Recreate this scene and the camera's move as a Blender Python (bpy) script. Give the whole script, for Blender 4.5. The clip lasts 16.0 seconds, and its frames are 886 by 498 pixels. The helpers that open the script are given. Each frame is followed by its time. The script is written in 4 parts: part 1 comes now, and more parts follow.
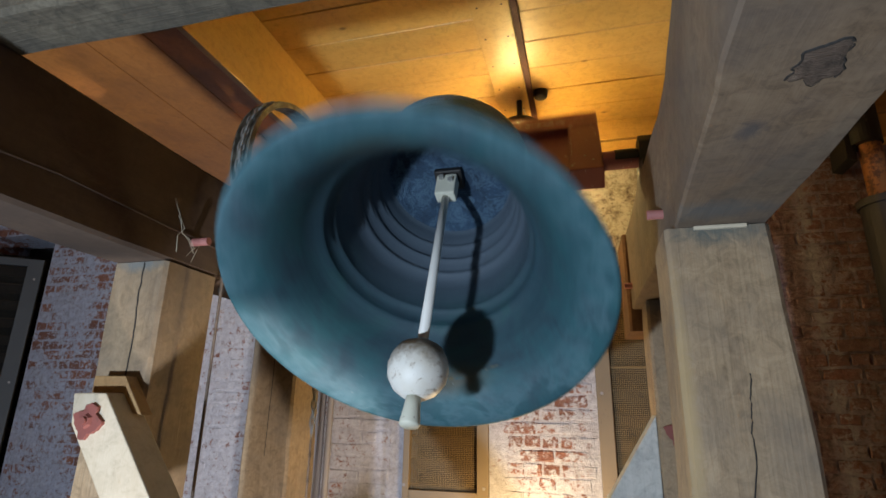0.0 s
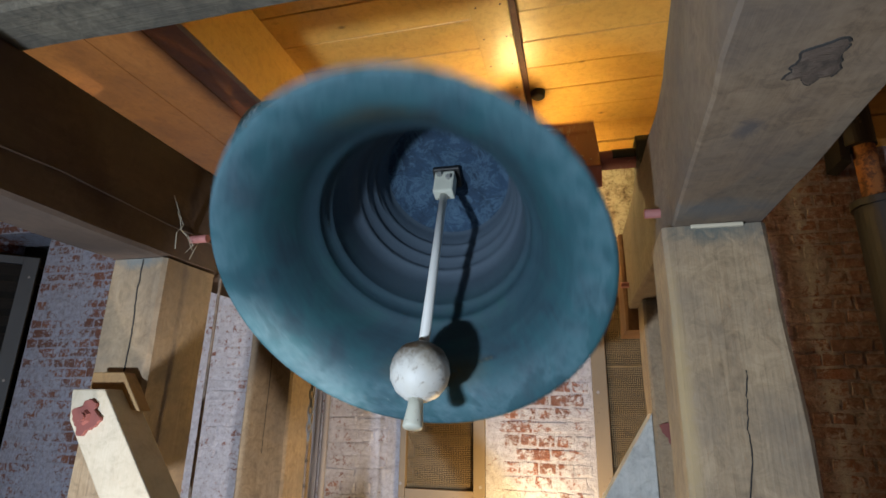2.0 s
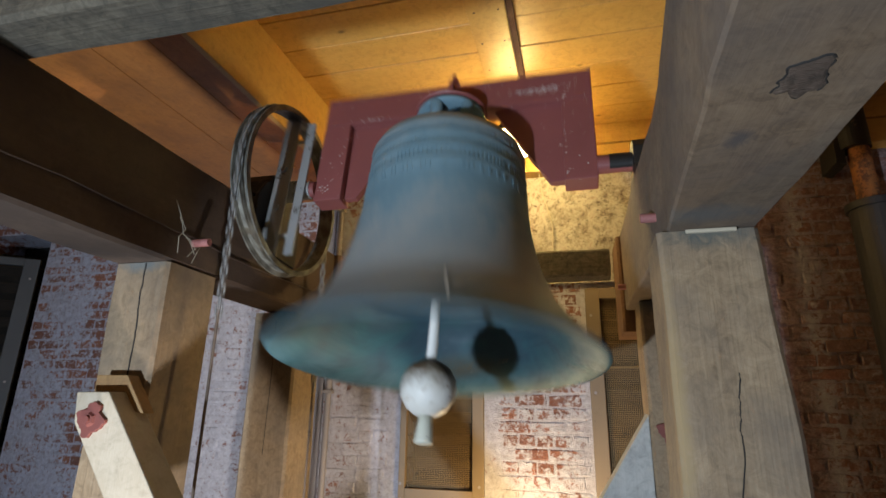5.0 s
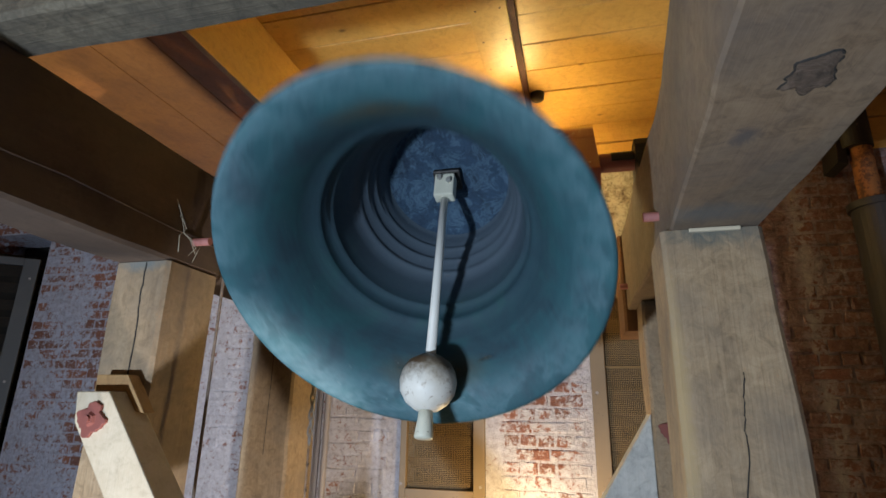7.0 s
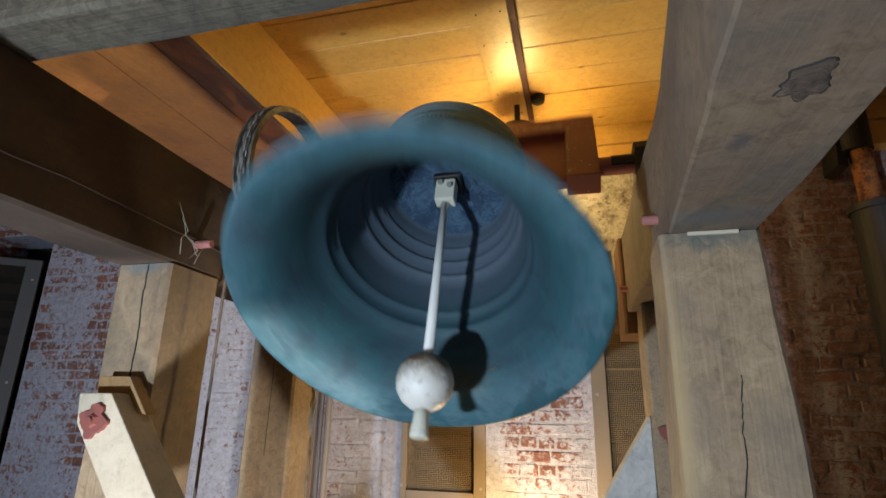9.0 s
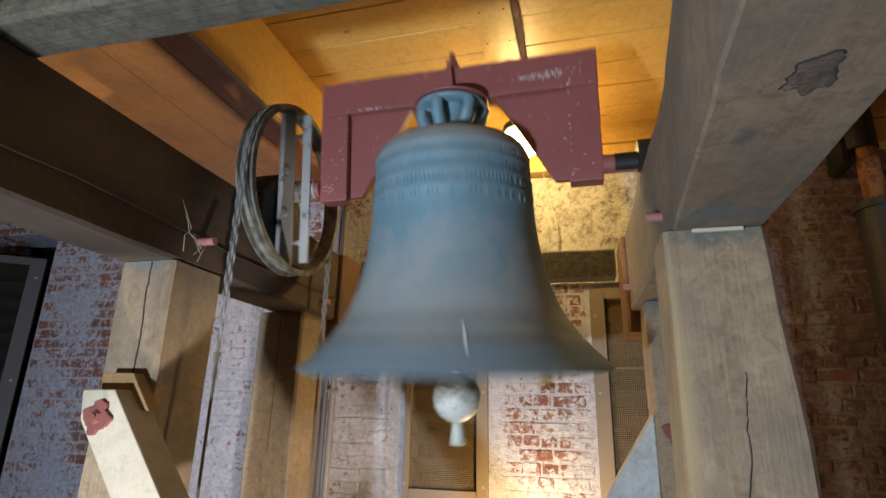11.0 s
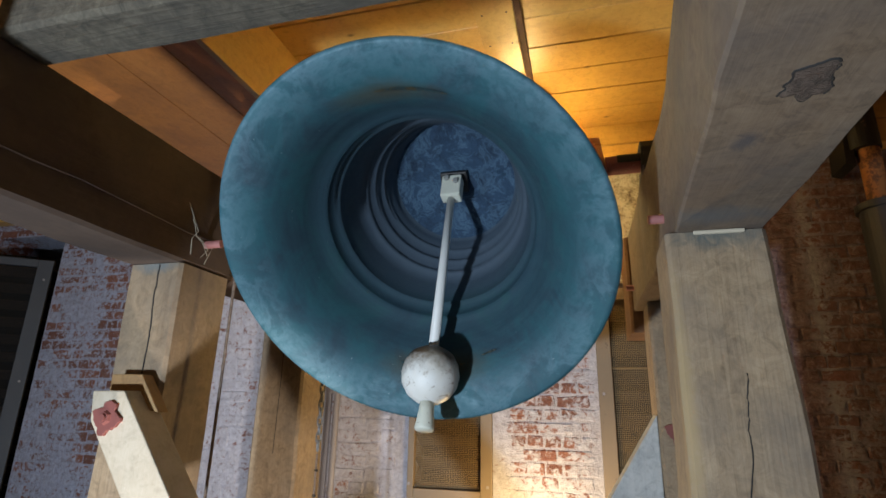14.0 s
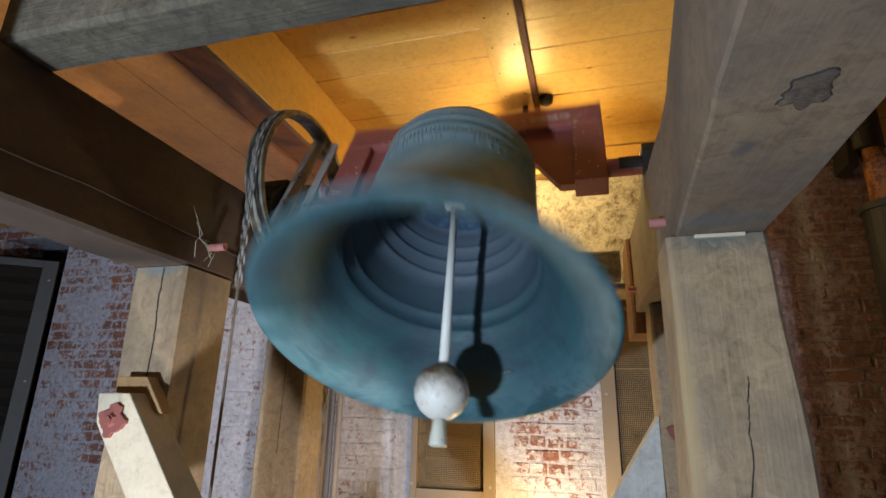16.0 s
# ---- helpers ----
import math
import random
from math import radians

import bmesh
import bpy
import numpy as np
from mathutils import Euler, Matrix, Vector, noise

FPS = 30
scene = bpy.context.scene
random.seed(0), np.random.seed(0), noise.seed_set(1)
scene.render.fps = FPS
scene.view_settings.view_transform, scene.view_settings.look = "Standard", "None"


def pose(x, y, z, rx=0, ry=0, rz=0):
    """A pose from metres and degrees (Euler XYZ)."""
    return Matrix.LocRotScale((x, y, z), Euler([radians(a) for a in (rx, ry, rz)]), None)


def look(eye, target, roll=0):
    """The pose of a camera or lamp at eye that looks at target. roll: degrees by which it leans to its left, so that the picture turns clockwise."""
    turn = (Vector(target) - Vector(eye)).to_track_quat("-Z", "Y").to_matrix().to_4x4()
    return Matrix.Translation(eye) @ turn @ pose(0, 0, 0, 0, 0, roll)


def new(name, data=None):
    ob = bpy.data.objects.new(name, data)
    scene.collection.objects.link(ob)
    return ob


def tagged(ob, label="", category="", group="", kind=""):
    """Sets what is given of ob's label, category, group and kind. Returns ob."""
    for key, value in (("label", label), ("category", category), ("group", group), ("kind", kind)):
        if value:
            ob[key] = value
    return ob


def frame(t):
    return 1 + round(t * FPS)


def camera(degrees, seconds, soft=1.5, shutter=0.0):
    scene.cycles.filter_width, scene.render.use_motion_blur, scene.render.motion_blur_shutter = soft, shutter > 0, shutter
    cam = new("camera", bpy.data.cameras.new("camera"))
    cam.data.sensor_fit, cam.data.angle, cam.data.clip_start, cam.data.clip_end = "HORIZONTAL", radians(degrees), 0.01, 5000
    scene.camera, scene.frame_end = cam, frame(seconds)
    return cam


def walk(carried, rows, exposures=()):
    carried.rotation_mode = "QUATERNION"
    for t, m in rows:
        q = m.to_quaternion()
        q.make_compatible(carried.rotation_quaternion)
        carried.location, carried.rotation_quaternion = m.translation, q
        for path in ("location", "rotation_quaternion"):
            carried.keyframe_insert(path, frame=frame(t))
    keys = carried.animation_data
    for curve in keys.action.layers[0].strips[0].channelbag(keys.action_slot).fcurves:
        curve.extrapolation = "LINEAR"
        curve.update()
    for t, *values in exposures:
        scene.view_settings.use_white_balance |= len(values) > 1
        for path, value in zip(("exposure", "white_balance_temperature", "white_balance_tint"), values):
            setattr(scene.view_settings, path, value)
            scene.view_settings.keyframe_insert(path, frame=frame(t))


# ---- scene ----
from mathutils.bvhtree import BVHTree
cam = camera(79.1, 16.0, 1.6, 0.9)
PATH = [
    (0, (0.038, 0.119, 1.583), (-0.456, 1.968, 2.163), 1.0),
    (0.5, (0.025, 0.115, 1.581), (-0.462, 1.966, 2.162), 1.0),
    (1, (0.031, 0.114, 1.57), (-0.451, 1.965, 2.152), 1.0),
    (1.5, (0.028, 0.107, 1.568), (-0.45, 1.96, 2.15), 1.0),
    (2, (0.028, 0.109, 1.57), (-0.45, 1.961, 2.152), 1.1),
    (2.5, (0.031, 0.111, 1.569), (-0.445, 1.964, 2.152), 1.0),
    (3, (0.036, 0.1, 1.572), (-0.438, 1.954, 2.154), 1.1),
    (3.5, (0.036, 0.096, 1.579), (-0.438, 1.951, 2.159), 1.0),
    (4, (0.034, 0.091, 1.575), (-0.44, 1.945, 2.157), 1.0),
    (6.5, (0.04, 0.063, 1.582), (-0.436, 1.917, 2.16), 1.0),
    (7, (0.026, 0.084, 1.576), (-0.448, 1.938, 2.157), 1.0),
    (7.5, (0.033, 0.094, 1.573), (-0.442, 1.947, 2.156), 1.0),
    (8, (0.035, 0.09, 1.57), (-0.441, 1.943, 2.154), 1.0),
    (8.5, (0.036, 0.084, 1.57), (-0.441, 1.936, 2.156), 1.0),
    (9, (0.034, 0.073, 1.579), (-0.445, 1.925, 2.164), 1.1),
    (11.5, (0.03, 0.079, 1.569), (-0.46, 1.928, 2.154), 1.2),
    (12, (0.035, 0.066, 1.573), (-0.456, 1.914, 2.159), 1.1),
    (12.5, (0.037, 0.055, 1.583), (-0.457, 1.903, 2.167), 1.1),
    (13, (0.041, 0.054, 1.579), (-0.457, 1.902, 2.163), 1.2),
    (13.5, (0.037, 0.055, 1.574), (-0.462, 1.902, 2.158), 1.2),
    (14, (0.035, 0.055, 1.572), (-0.466, 1.901, 2.156), 1.2),
    (14.5, (0.034, 0.059, 1.571), (-0.47, 1.905, 2.154), 1.2),
    (15, (0.04, 0.052, 1.574), (-0.468, 1.898, 2.154), 1.2),
    (15.5, (0.04, 0.037, 1.584), (-0.469, 1.883, 2.162), 1.2),
    (16, (0.042, 0.041, 1.586), (-0.47, 1.886, 2.164), 1.2),
]
# the clip's camera brightens and darkens a little with each swing of the bell
walk(cam, [(t, look(eye, target, roll)) for t, eye, target, roll in PATH],
     [(k * 0.2, -0.05 + 0.11 * math.cos(2 * math.pi * (k * 0.2 / 1.7343 - 0.35))) for k in range(81)])

# ---------------------------------------------------------------- light
world = bpy.data.worlds.new("world")
scene.world = world
world.use_nodes = True
world.node_tree.nodes["Background"].inputs[0].default_value = (0.5, 0.6, 0.8, 1)
world.node_tree.nodes["Background"].inputs[1].default_value = 0.026


def lamp(name, kind, where, aim, watts, colour, size):
    data = bpy.data.lights.new(name, kind)
    data.energy, data.color = watts, colour
    if kind == "AREA":
        data.shape, data.size = "DISK", size
    else:
        data.shadow_soft_size = size
    if kind == "SPOT":
        data.spot_size, data.spot_blend = radians(60), 0.3
    ob = new(name, data)
    ob.matrix_world = look(where, aim)
    return ob


# the work light behind the camera, a spot light on the floor under the bell, and a warm bulb low at the back wall
lamp("work_light", "AREA", (-1.68, -1.62, 0.36), (0.1, 2.4, 2.1), 210, (0.70, 0.84, 1.0), 0.18)
lamp("floor_light", "SPOT", (-0.665, 1.30, 0.075), (-1.98, 2.7, 1.5), 205, (1.0, 0.94, 0.88), 0.03)
lamp("floor_bulb", "POINT", (-0.36, 3.58, 0.80), (0, 0, 0), 42, (1.0, 0.70, 0.32), 0.06)

# ---------------------------------------------------------------- materials


def material(name, rough=0.7, metal=0.0):
    m = bpy.data.materials.new(name)
    m.use_nodes = True
    b = m.node_tree.nodes["Principled BSDF"]
    b.inputs["Roughness"].default_value, b.inputs["Metallic"].default_value = rough, metal
    return m, m.node_tree, b


def add(nt, kind, **values):
    n = nt.nodes.new(kind)
    for k, v in values.items():
        n.inputs[k].default_value = v
    return n


def ramp(nt, fac, stops):
    n = nt.nodes.new("ShaderNodeValToRGB")
    e = n.color_ramp.elements
    while len(e) < len(stops):
        e.new(0.5)
    for k, (p, c) in enumerate(stops):
        e[k].position, e[k].color = p, (*c, 1)
    nt.links.new(fac, n.inputs[0])
    return n.outputs[0]


def coords(nt, scale, kind="Object"):
    tc = nt.nodes.new("ShaderNodeTexCoord")
    mp = nt.nodes.new("ShaderNodeMapping")
    mp.inputs["Scale"].default_value = scale
    nt.links.new(tc.outputs[kind], mp.inputs[0])
    return mp.outputs[0]


def noise_tex(nt, vec, scale, detail=5.0, rough=0.6, distortion=0.0):
    n = add(nt, "ShaderNodeTexNoise", Scale=scale, Detail=detail, Roughness=rough, Distortion=distortion)
    nt.links.new(vec, n.inputs["Vector"])
    return n.outputs[0]


def mix(nt, fac, a, b, mode="MIX"):
    n = nt.nodes.new("ShaderNodeMix")
    n.data_type, n.blend_type = "RGBA", mode
    for sock, v in ((n.inputs[0], fac), (n.inputs[6], a), (n.inputs[7], b)):
        if isinstance(v, (int, float)):
            sock.default_value = v
        elif isinstance(v, tuple):
            sock.default_value = (*v, 1)
        else:
            nt.links.new(v, sock)
    return n.outputs[2]


def bump(nt, b, height, strength, distance=0.01):
    n = add(nt, "ShaderNodeBump", Strength=strength, Distance=distance)
    nt.links.new(height, n.inputs["Height"])
    nt.links.new(n.outputs[0], b.inputs["Normal"])


def vary(nt, colour, amount=0.25):
    """Each piece a little lighter or darker."""
    oi = nt.nodes.new("ShaderNodeObjectInfo")
    mr = add(nt, "ShaderNodeMapRange", **{"To Min": 1 - amount, "To Max": 1 + amount})
    nt.links.new(oi.outputs["Random"], mr.inputs[0])
    return mix(nt, 1.0, colour, mr.outputs[0], "MULTIPLY")


def div(nt, value, by):
    n = nt.nodes.new("ShaderNodeMath")
    n.operation = "DIVIDE"
    nt.links.new(value, n.inputs[0])
    n.inputs[1].default_value = by
    return n.outputs[0]


def wood(name, axis, dark, mid, light, rough=0.7, stain=(0.1, 0.09, 0.08), stained=0.55, relief=0.35, grain=1.0, knots=False, mottle=0.35, blots=()):
    """Timber whose grain runs along the axis."""
    m, nt, b = material(name, rough)
    long = [4.5 * grain] * 3
    long["xyz".index(axis)] = 0.55 * grain
    fine = [90.0 * grain] * 3
    fine["xyz".index(axis)] = 2.5 * grain
    a = noise_tex(nt, coords(nt, long), 1.0, 6, 0.65, 1.2)
    f = noise_tex(nt, coords(nt, fine), 1.0, 4, 0.6, 0.4)
    w = noise_tex(nt, coords(nt, (1, 1, 1)), 3.1, 5, 0.6)
    col = ramp(nt, a, [(0.22, dark), (0.42, mid), (0.8, light)])
    col = mix(nt, 0.12, col, ramp(nt, f, [(0.35, dark), (0.65, light)]))
    spots = noise_tex(nt, coords(nt, (1, 1, 1)), 21.0, 7, 0.75, 0.8)
    col = mix(nt, mottle, col, ramp(nt, spots, [(0.32, tuple(c * 0.55 for c in dark)), (0.5, mid), (0.7, light)]))
    blot = ramp(nt, w, [(stained - 0.1, (0, 0, 0)), (stained + 0.18, (0.75, 0.75, 0.75))])
    col = mix(nt, blot, col, stain)
    if knots:
        vo = nt.nodes.new("ShaderNodeTexVoronoi")
        vo.inputs["Scale"].default_value = 1.0
        k = [4.2] * 3
        k["xyz".index(axis)] = 2.6
        nt.links.new(coords(nt, k), vo.inputs["Vector"])
        col = mix(nt, ramp(nt, vo.outputs["Distance"], [(0.03, (0.8, 0.8, 0.8)), (0.075, (0, 0, 0))]), col, tuple(c * 0.35 for c in dark))
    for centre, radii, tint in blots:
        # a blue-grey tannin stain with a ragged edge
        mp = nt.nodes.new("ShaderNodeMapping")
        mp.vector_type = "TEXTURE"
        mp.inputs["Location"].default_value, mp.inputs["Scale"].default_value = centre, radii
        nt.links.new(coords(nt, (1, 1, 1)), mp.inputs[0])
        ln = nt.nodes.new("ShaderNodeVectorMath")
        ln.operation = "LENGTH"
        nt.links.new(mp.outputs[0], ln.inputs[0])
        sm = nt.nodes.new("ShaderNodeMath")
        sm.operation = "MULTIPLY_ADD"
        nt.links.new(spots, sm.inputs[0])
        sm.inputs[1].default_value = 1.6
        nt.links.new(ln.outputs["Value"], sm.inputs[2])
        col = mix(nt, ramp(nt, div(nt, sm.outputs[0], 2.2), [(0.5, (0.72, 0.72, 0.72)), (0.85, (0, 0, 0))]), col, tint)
    nt.links.new(vary(nt, col, 0.12), b.inputs["Base Color"])
    bump(nt, b, mix(nt, 0.5, a, f), relief, 0.012)
    return m


OAK = {"y": wood("grey_oak_beam", "y", (0.078, 0.052, 0.032), (0.170, 0.120, 0.078), (0.25, 0.187, 0.128), 0.85, (0.11, 0.088, 0.075), 0.5, 0.22, 1.0, False, 0.55, [((0.39, 1.235, 2.15), (0.035, 0.045, 0.03), (0.05, 0.052, 0.062)), ((0.40, 1.72, 2.15), (0.2, 0.09, 0.03), (0.12, 0.125, 0.125))])}
OAK["x"] = wood("rough_grey_oak", "x", (0.026, 0.020, 0.013), (0.092, 0.076, 0.052), (0.175, 0.15, 0.108), 0.9, (0.05, 0.043, 0.034), 0.5, 0.55, 1.2, False, 0.85)
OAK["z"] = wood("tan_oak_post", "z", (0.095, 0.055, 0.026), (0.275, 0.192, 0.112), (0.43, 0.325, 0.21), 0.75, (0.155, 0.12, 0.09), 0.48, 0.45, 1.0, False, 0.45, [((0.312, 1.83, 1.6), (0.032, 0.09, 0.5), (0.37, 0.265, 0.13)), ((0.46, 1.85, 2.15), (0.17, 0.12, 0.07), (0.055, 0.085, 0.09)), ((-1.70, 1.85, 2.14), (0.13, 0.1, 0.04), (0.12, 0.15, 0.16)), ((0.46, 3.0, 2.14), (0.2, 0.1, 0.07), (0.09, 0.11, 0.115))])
OLD = {a: wood("old_brown_oak_" + a, a, (0.045, 0.028, 0.019), (0.075, 0.048, 0.034), (0.115, 0.078, 0.056), 0.9, (0.055, 0.035, 0.026), 0.5, 0.2) for a in "xy"}
KNOTWOOD = wood("knot_heart", "x", (0.03, 0.02, 0.015), (0.085, 0.06, 0.045), (0.15, 0.115, 0.088), 0.9, (0.035, 0.022, 0.017), 0.5, 0.9, 3.0, False, 0.8)
TENON = wood("brown_end_grain", "x", (0.15, 0.08, 0.03), (0.26, 0.15, 0.06), (0.34, 0.21, 0.09), 0.6, (0.2, 0.12, 0.06), 0.55, 0.2)
PALE = wood("pale_brace_wood", "z", (0.36, 0.28, 0.18), (0.50, 0.42, 0.31), (0.60, 0.53, 0.42), 0.6, (0.36, 0.29, 0.20), 0.55, 0.2)
GREYED = wood("grey_stained_brace_wood", "z", (0.14, 0.15, 0.15), (0.42, 0.42, 0.40), (0.56, 0.56, 0.53), 0.7, (0.20, 0.215, 0.215), 0.56, 0.25)
CORBEL = wood("red_brown_oak", "y", (0.09, 0.042, 0.018), (0.16, 0.078, 0.034), (0.23, 0.12, 0.055), 0.75, (0.08, 0.04, 0.022), 0.55, 0.35, 1.2, True)
PINE = {a: wood("varnished_pine_" + a, a, (0.42, 0.225, 0.045), (0.57, 0.325, 0.075), (0.67, 0.41, 0.115), 0.38, (0.46, 0.25, 0.055), 0.6, 0.12, 0.8, True) for a in "xy"}
REDWOOD = wood("red_brown_board", "y", (0.30, 0.095, 0.020), (0.46, 0.160, 0.036), (0.58, 0.225, 0.056), 0.5, (0.25, 0.09, 0.03), 0.55, 0.15, 0.8)


X_WEST, X_EAST = -6.4, 3.4


def brick_material(name, wash):
    m, nt, b = material(name, 0.9)
    pos = nt.nodes.new("ShaderNodeNewGeometry").outputs["Position"]
    oi = nt.nodes.new("ShaderNodeObjectInfo").outputs["Random"]
    isl = nt.nodes.new("ShaderNodeNewGeometry").outputs["Random Per Island"]
    both = nt.nodes.new("ShaderNodeMath")
    both.operation = "ADD"
    nt.links.new(oi, both.inputs[0]), nt.links.new(isl, both.inputs[1])
    fr = nt.nodes.new("ShaderNodeMath")
    fr.operation = "FRACT"
    nt.links.new(both.outputs[0], fr.inputs[0])
    col = ramp(nt, fr.outputs[0], [(0.0, (0.14, 0.045, 0.032)), (0.35, (0.29, 0.080, 0.046)), (0.7, (0.42, 0.135, 0.066)), (1.0, (0.20, 0.095, 0.078))])
    g = noise_tex(nt, pos, 60, 5, 0.7)
    col = mix(nt, 0.5, col, ramp(nt, g, [(0.3, (0.12, 0.05, 0.035)), (0.7, (0.5, 0.22, 0.13))]))
    n1 = noise_tex(nt, pos, 2.1, 6, 0.65, 0.5)
    n2 = noise_tex(nt, pos, 24, 8, 0.8, 0.5)
    s = nt.nodes.new("ShaderNodeMath")
    s.operation = "MULTIPLY_ADD"
    nt.links.new(n2, s.inputs[0])
    s.inputs[1].default_value = 1.3
    nt.links.new(n1, s.inputs[2])
    sx = nt.nodes.new("ShaderNodeSeparateXYZ")
    nt.links.new(pos, sx.inputs[0])
    mr = add(nt, "ShaderNodeMapRange", **{"From Min": X_WEST, "From Max": X_EAST})
    nt.links.new(sx.outputs[0], mr.inputs[0])
    coats = ramp(nt, mr.outputs[0], [(0.0, (0.36, 0.36, 0.36)), (0.14, (0.44, 0.44, 0.44)), (0.19, (0.53, 0.53, 0.53)), (0.225, (0.45, 0.45, 0.45)), (0.26, (0.48, 0.48, 0.48)), (0.34, (0.57, 0.57, 0.57)), (0.45, (0.58, 0.58, 0.58)), (0.56, (0.50, 0.50, 0.50)), (0.66, (0.55, 0.55, 0.55)), (0.74, (0.38, 0.38, 0.38)), (0.79, (0.40, 0.40, 0.40)), (0.808, (0.52, 0.52, 0.52)), (0.83, (0.38, 0.38, 0.38)), (1.0, (0.36, 0.36, 0.36))])
    tot = nt.nodes.new("ShaderNodeMath")
    tot.operation = "ADD"
    nt.links.new(s.outputs[0], tot.inputs[0]), nt.links.new(coats, tot.inputs[1])
    bare = nt.nodes.new("ShaderNodeMath")
    bare.operation = "MULTIPLY_ADD"
    nt.links.new(fr.outputs[0], bare.inputs[0])
    bare.inputs[1].default_value = 0.08
    nt.links.new(tot.outputs[0], bare.inputs[2])
    half = nt.nodes.new("ShaderNodeMath")
    half.operation = "MULTIPLY"
    half.inputs[1].default_value = 0.5
    nt.links.new(bare.outputs[0], half.inputs[0])
    lime = ramp(nt, half.outputs[0], [(wash - 0.022, (0, 0, 0)), (wash + 0.022, (0.93, 0.93, 0.93))])
    limecol = ramp(nt, n2, [(0.3, (0.40, 0.39, 0.44)), (0.5, (0.66, 0.66, 0.74)), (0.7, (0.82, 0.82, 0.87))])
    # the work light's cool cast is painted into the wash towards the west
    limecol = mix(nt, ramp(nt, mr.outputs[0], [(0.215, (0.75, 0.75, 0.75)), (0.29, (0, 0, 0))]), limecol, ramp(nt, n2, [(0.34, (0.28, 0.30, 0.38)), (0.5, (0.50, 0.57, 0.76)), (0.66, (0.74, 0.80, 0.95))]))
    col = mix(nt, lime, col, limecol)
    # darker brown in blotches, stronger towards the west and east ends
    end_dark = ramp(nt, mr.outputs[0], [(0.0, (0.3, 0.3, 0.3)), (0.2, (0.12, 0.12, 0.12)), (0.7, (0.12, 0.12, 0.12)), (0.76, (0.42, 0.42, 0.42)), (1.0, (0.5, 0.5, 0.5))])
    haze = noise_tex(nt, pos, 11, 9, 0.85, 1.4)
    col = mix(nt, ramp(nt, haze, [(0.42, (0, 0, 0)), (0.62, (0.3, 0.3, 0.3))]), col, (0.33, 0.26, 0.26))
    blotches = noise_tex(nt, pos, 7, 8, 0.75, 0.9)
    end_blotch = mix(nt, 1.0, end_dark, ramp(nt, blotches, [(0.35, (1, 1, 1)), (0.62, (0.25, 0.25, 0.25))]), "MULTIPLY")
    col = mix(nt, end_blotch, col, (0.075, 0.042, 0.034))
    # east: mottled purple-brown weathered crust, pale flecks and runs, lifted for missing cool light
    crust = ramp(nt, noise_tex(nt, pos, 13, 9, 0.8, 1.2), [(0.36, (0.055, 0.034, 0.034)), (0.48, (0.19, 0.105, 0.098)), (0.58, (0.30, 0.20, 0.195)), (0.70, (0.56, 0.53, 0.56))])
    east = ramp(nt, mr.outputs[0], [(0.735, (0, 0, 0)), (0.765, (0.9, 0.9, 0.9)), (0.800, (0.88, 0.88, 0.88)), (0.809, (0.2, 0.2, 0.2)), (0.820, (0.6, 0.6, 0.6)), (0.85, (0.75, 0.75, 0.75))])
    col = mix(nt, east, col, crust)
    nt.links.new(col, b.inputs["Base Color"])
    bump(nt, b, mix(nt, 0.65, g, n2), 1.0, 0.025)
    return m


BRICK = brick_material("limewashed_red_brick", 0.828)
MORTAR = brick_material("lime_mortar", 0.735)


PLASTER, _nt, _b = material("rough_old_plaster", 0.9)
_p = _nt.nodes.new("ShaderNodeNewGeometry").outputs["Position"]
_n = noise_tex(_nt, _p, 10, 9, 0.8, 0.2)
_n2 = noise_tex(_nt, _p, 30, 8, 0.8, 0.2)
_c = ramp(_nt, _n, [(0.34, (0.13, 0.10, 0.075)), (0.45, (0.38, 0.33, 0.26)), (0.56, (0.58, 0.54, 0.46)), (0.68, (0.40, 0.29, 0.22))])
_c = mix(_nt, ramp(_nt, _n2, [(0.38, (0.85, 0.85, 0.85)), (0.46, (0, 0, 0))]), _c, (0.09, 0.06, 0.045))
_nt.links.new(_c, _b.inputs["Base Color"])
bump(_nt, _b, mix(_nt, 0.5, _n, _n2), 1.0, 0.02)


def painted(name, colour, chip, rough=0.5, metal=0.0, chipped=0.68, scale=9.0):
    m, nt, b = material(name, rough, metal)
    v = coords(nt, (1, 1, 1))
    a = noise_tex(nt, v, scale, 8, 0.75, 0.3)
    w = noise_tex(nt, v, 2.6, 4, 0.6)
    col = mix(nt, ramp(nt, w, [(0.35, (0, 0, 0)), (0.7, (0.5, 0.5, 0.5))]), colour, tuple(c * 0.7 for c in colour))
    col = mix(nt, ramp(nt, a, [(chipped, (0, 0, 0)), (chipped + 0.03, (0.85, 0.85, 0.85))]), col, chip)
    nt.links.new(col, b.inputs["Base Color"])
    bump(nt, b, a, 0.15, 0.004)
    return m




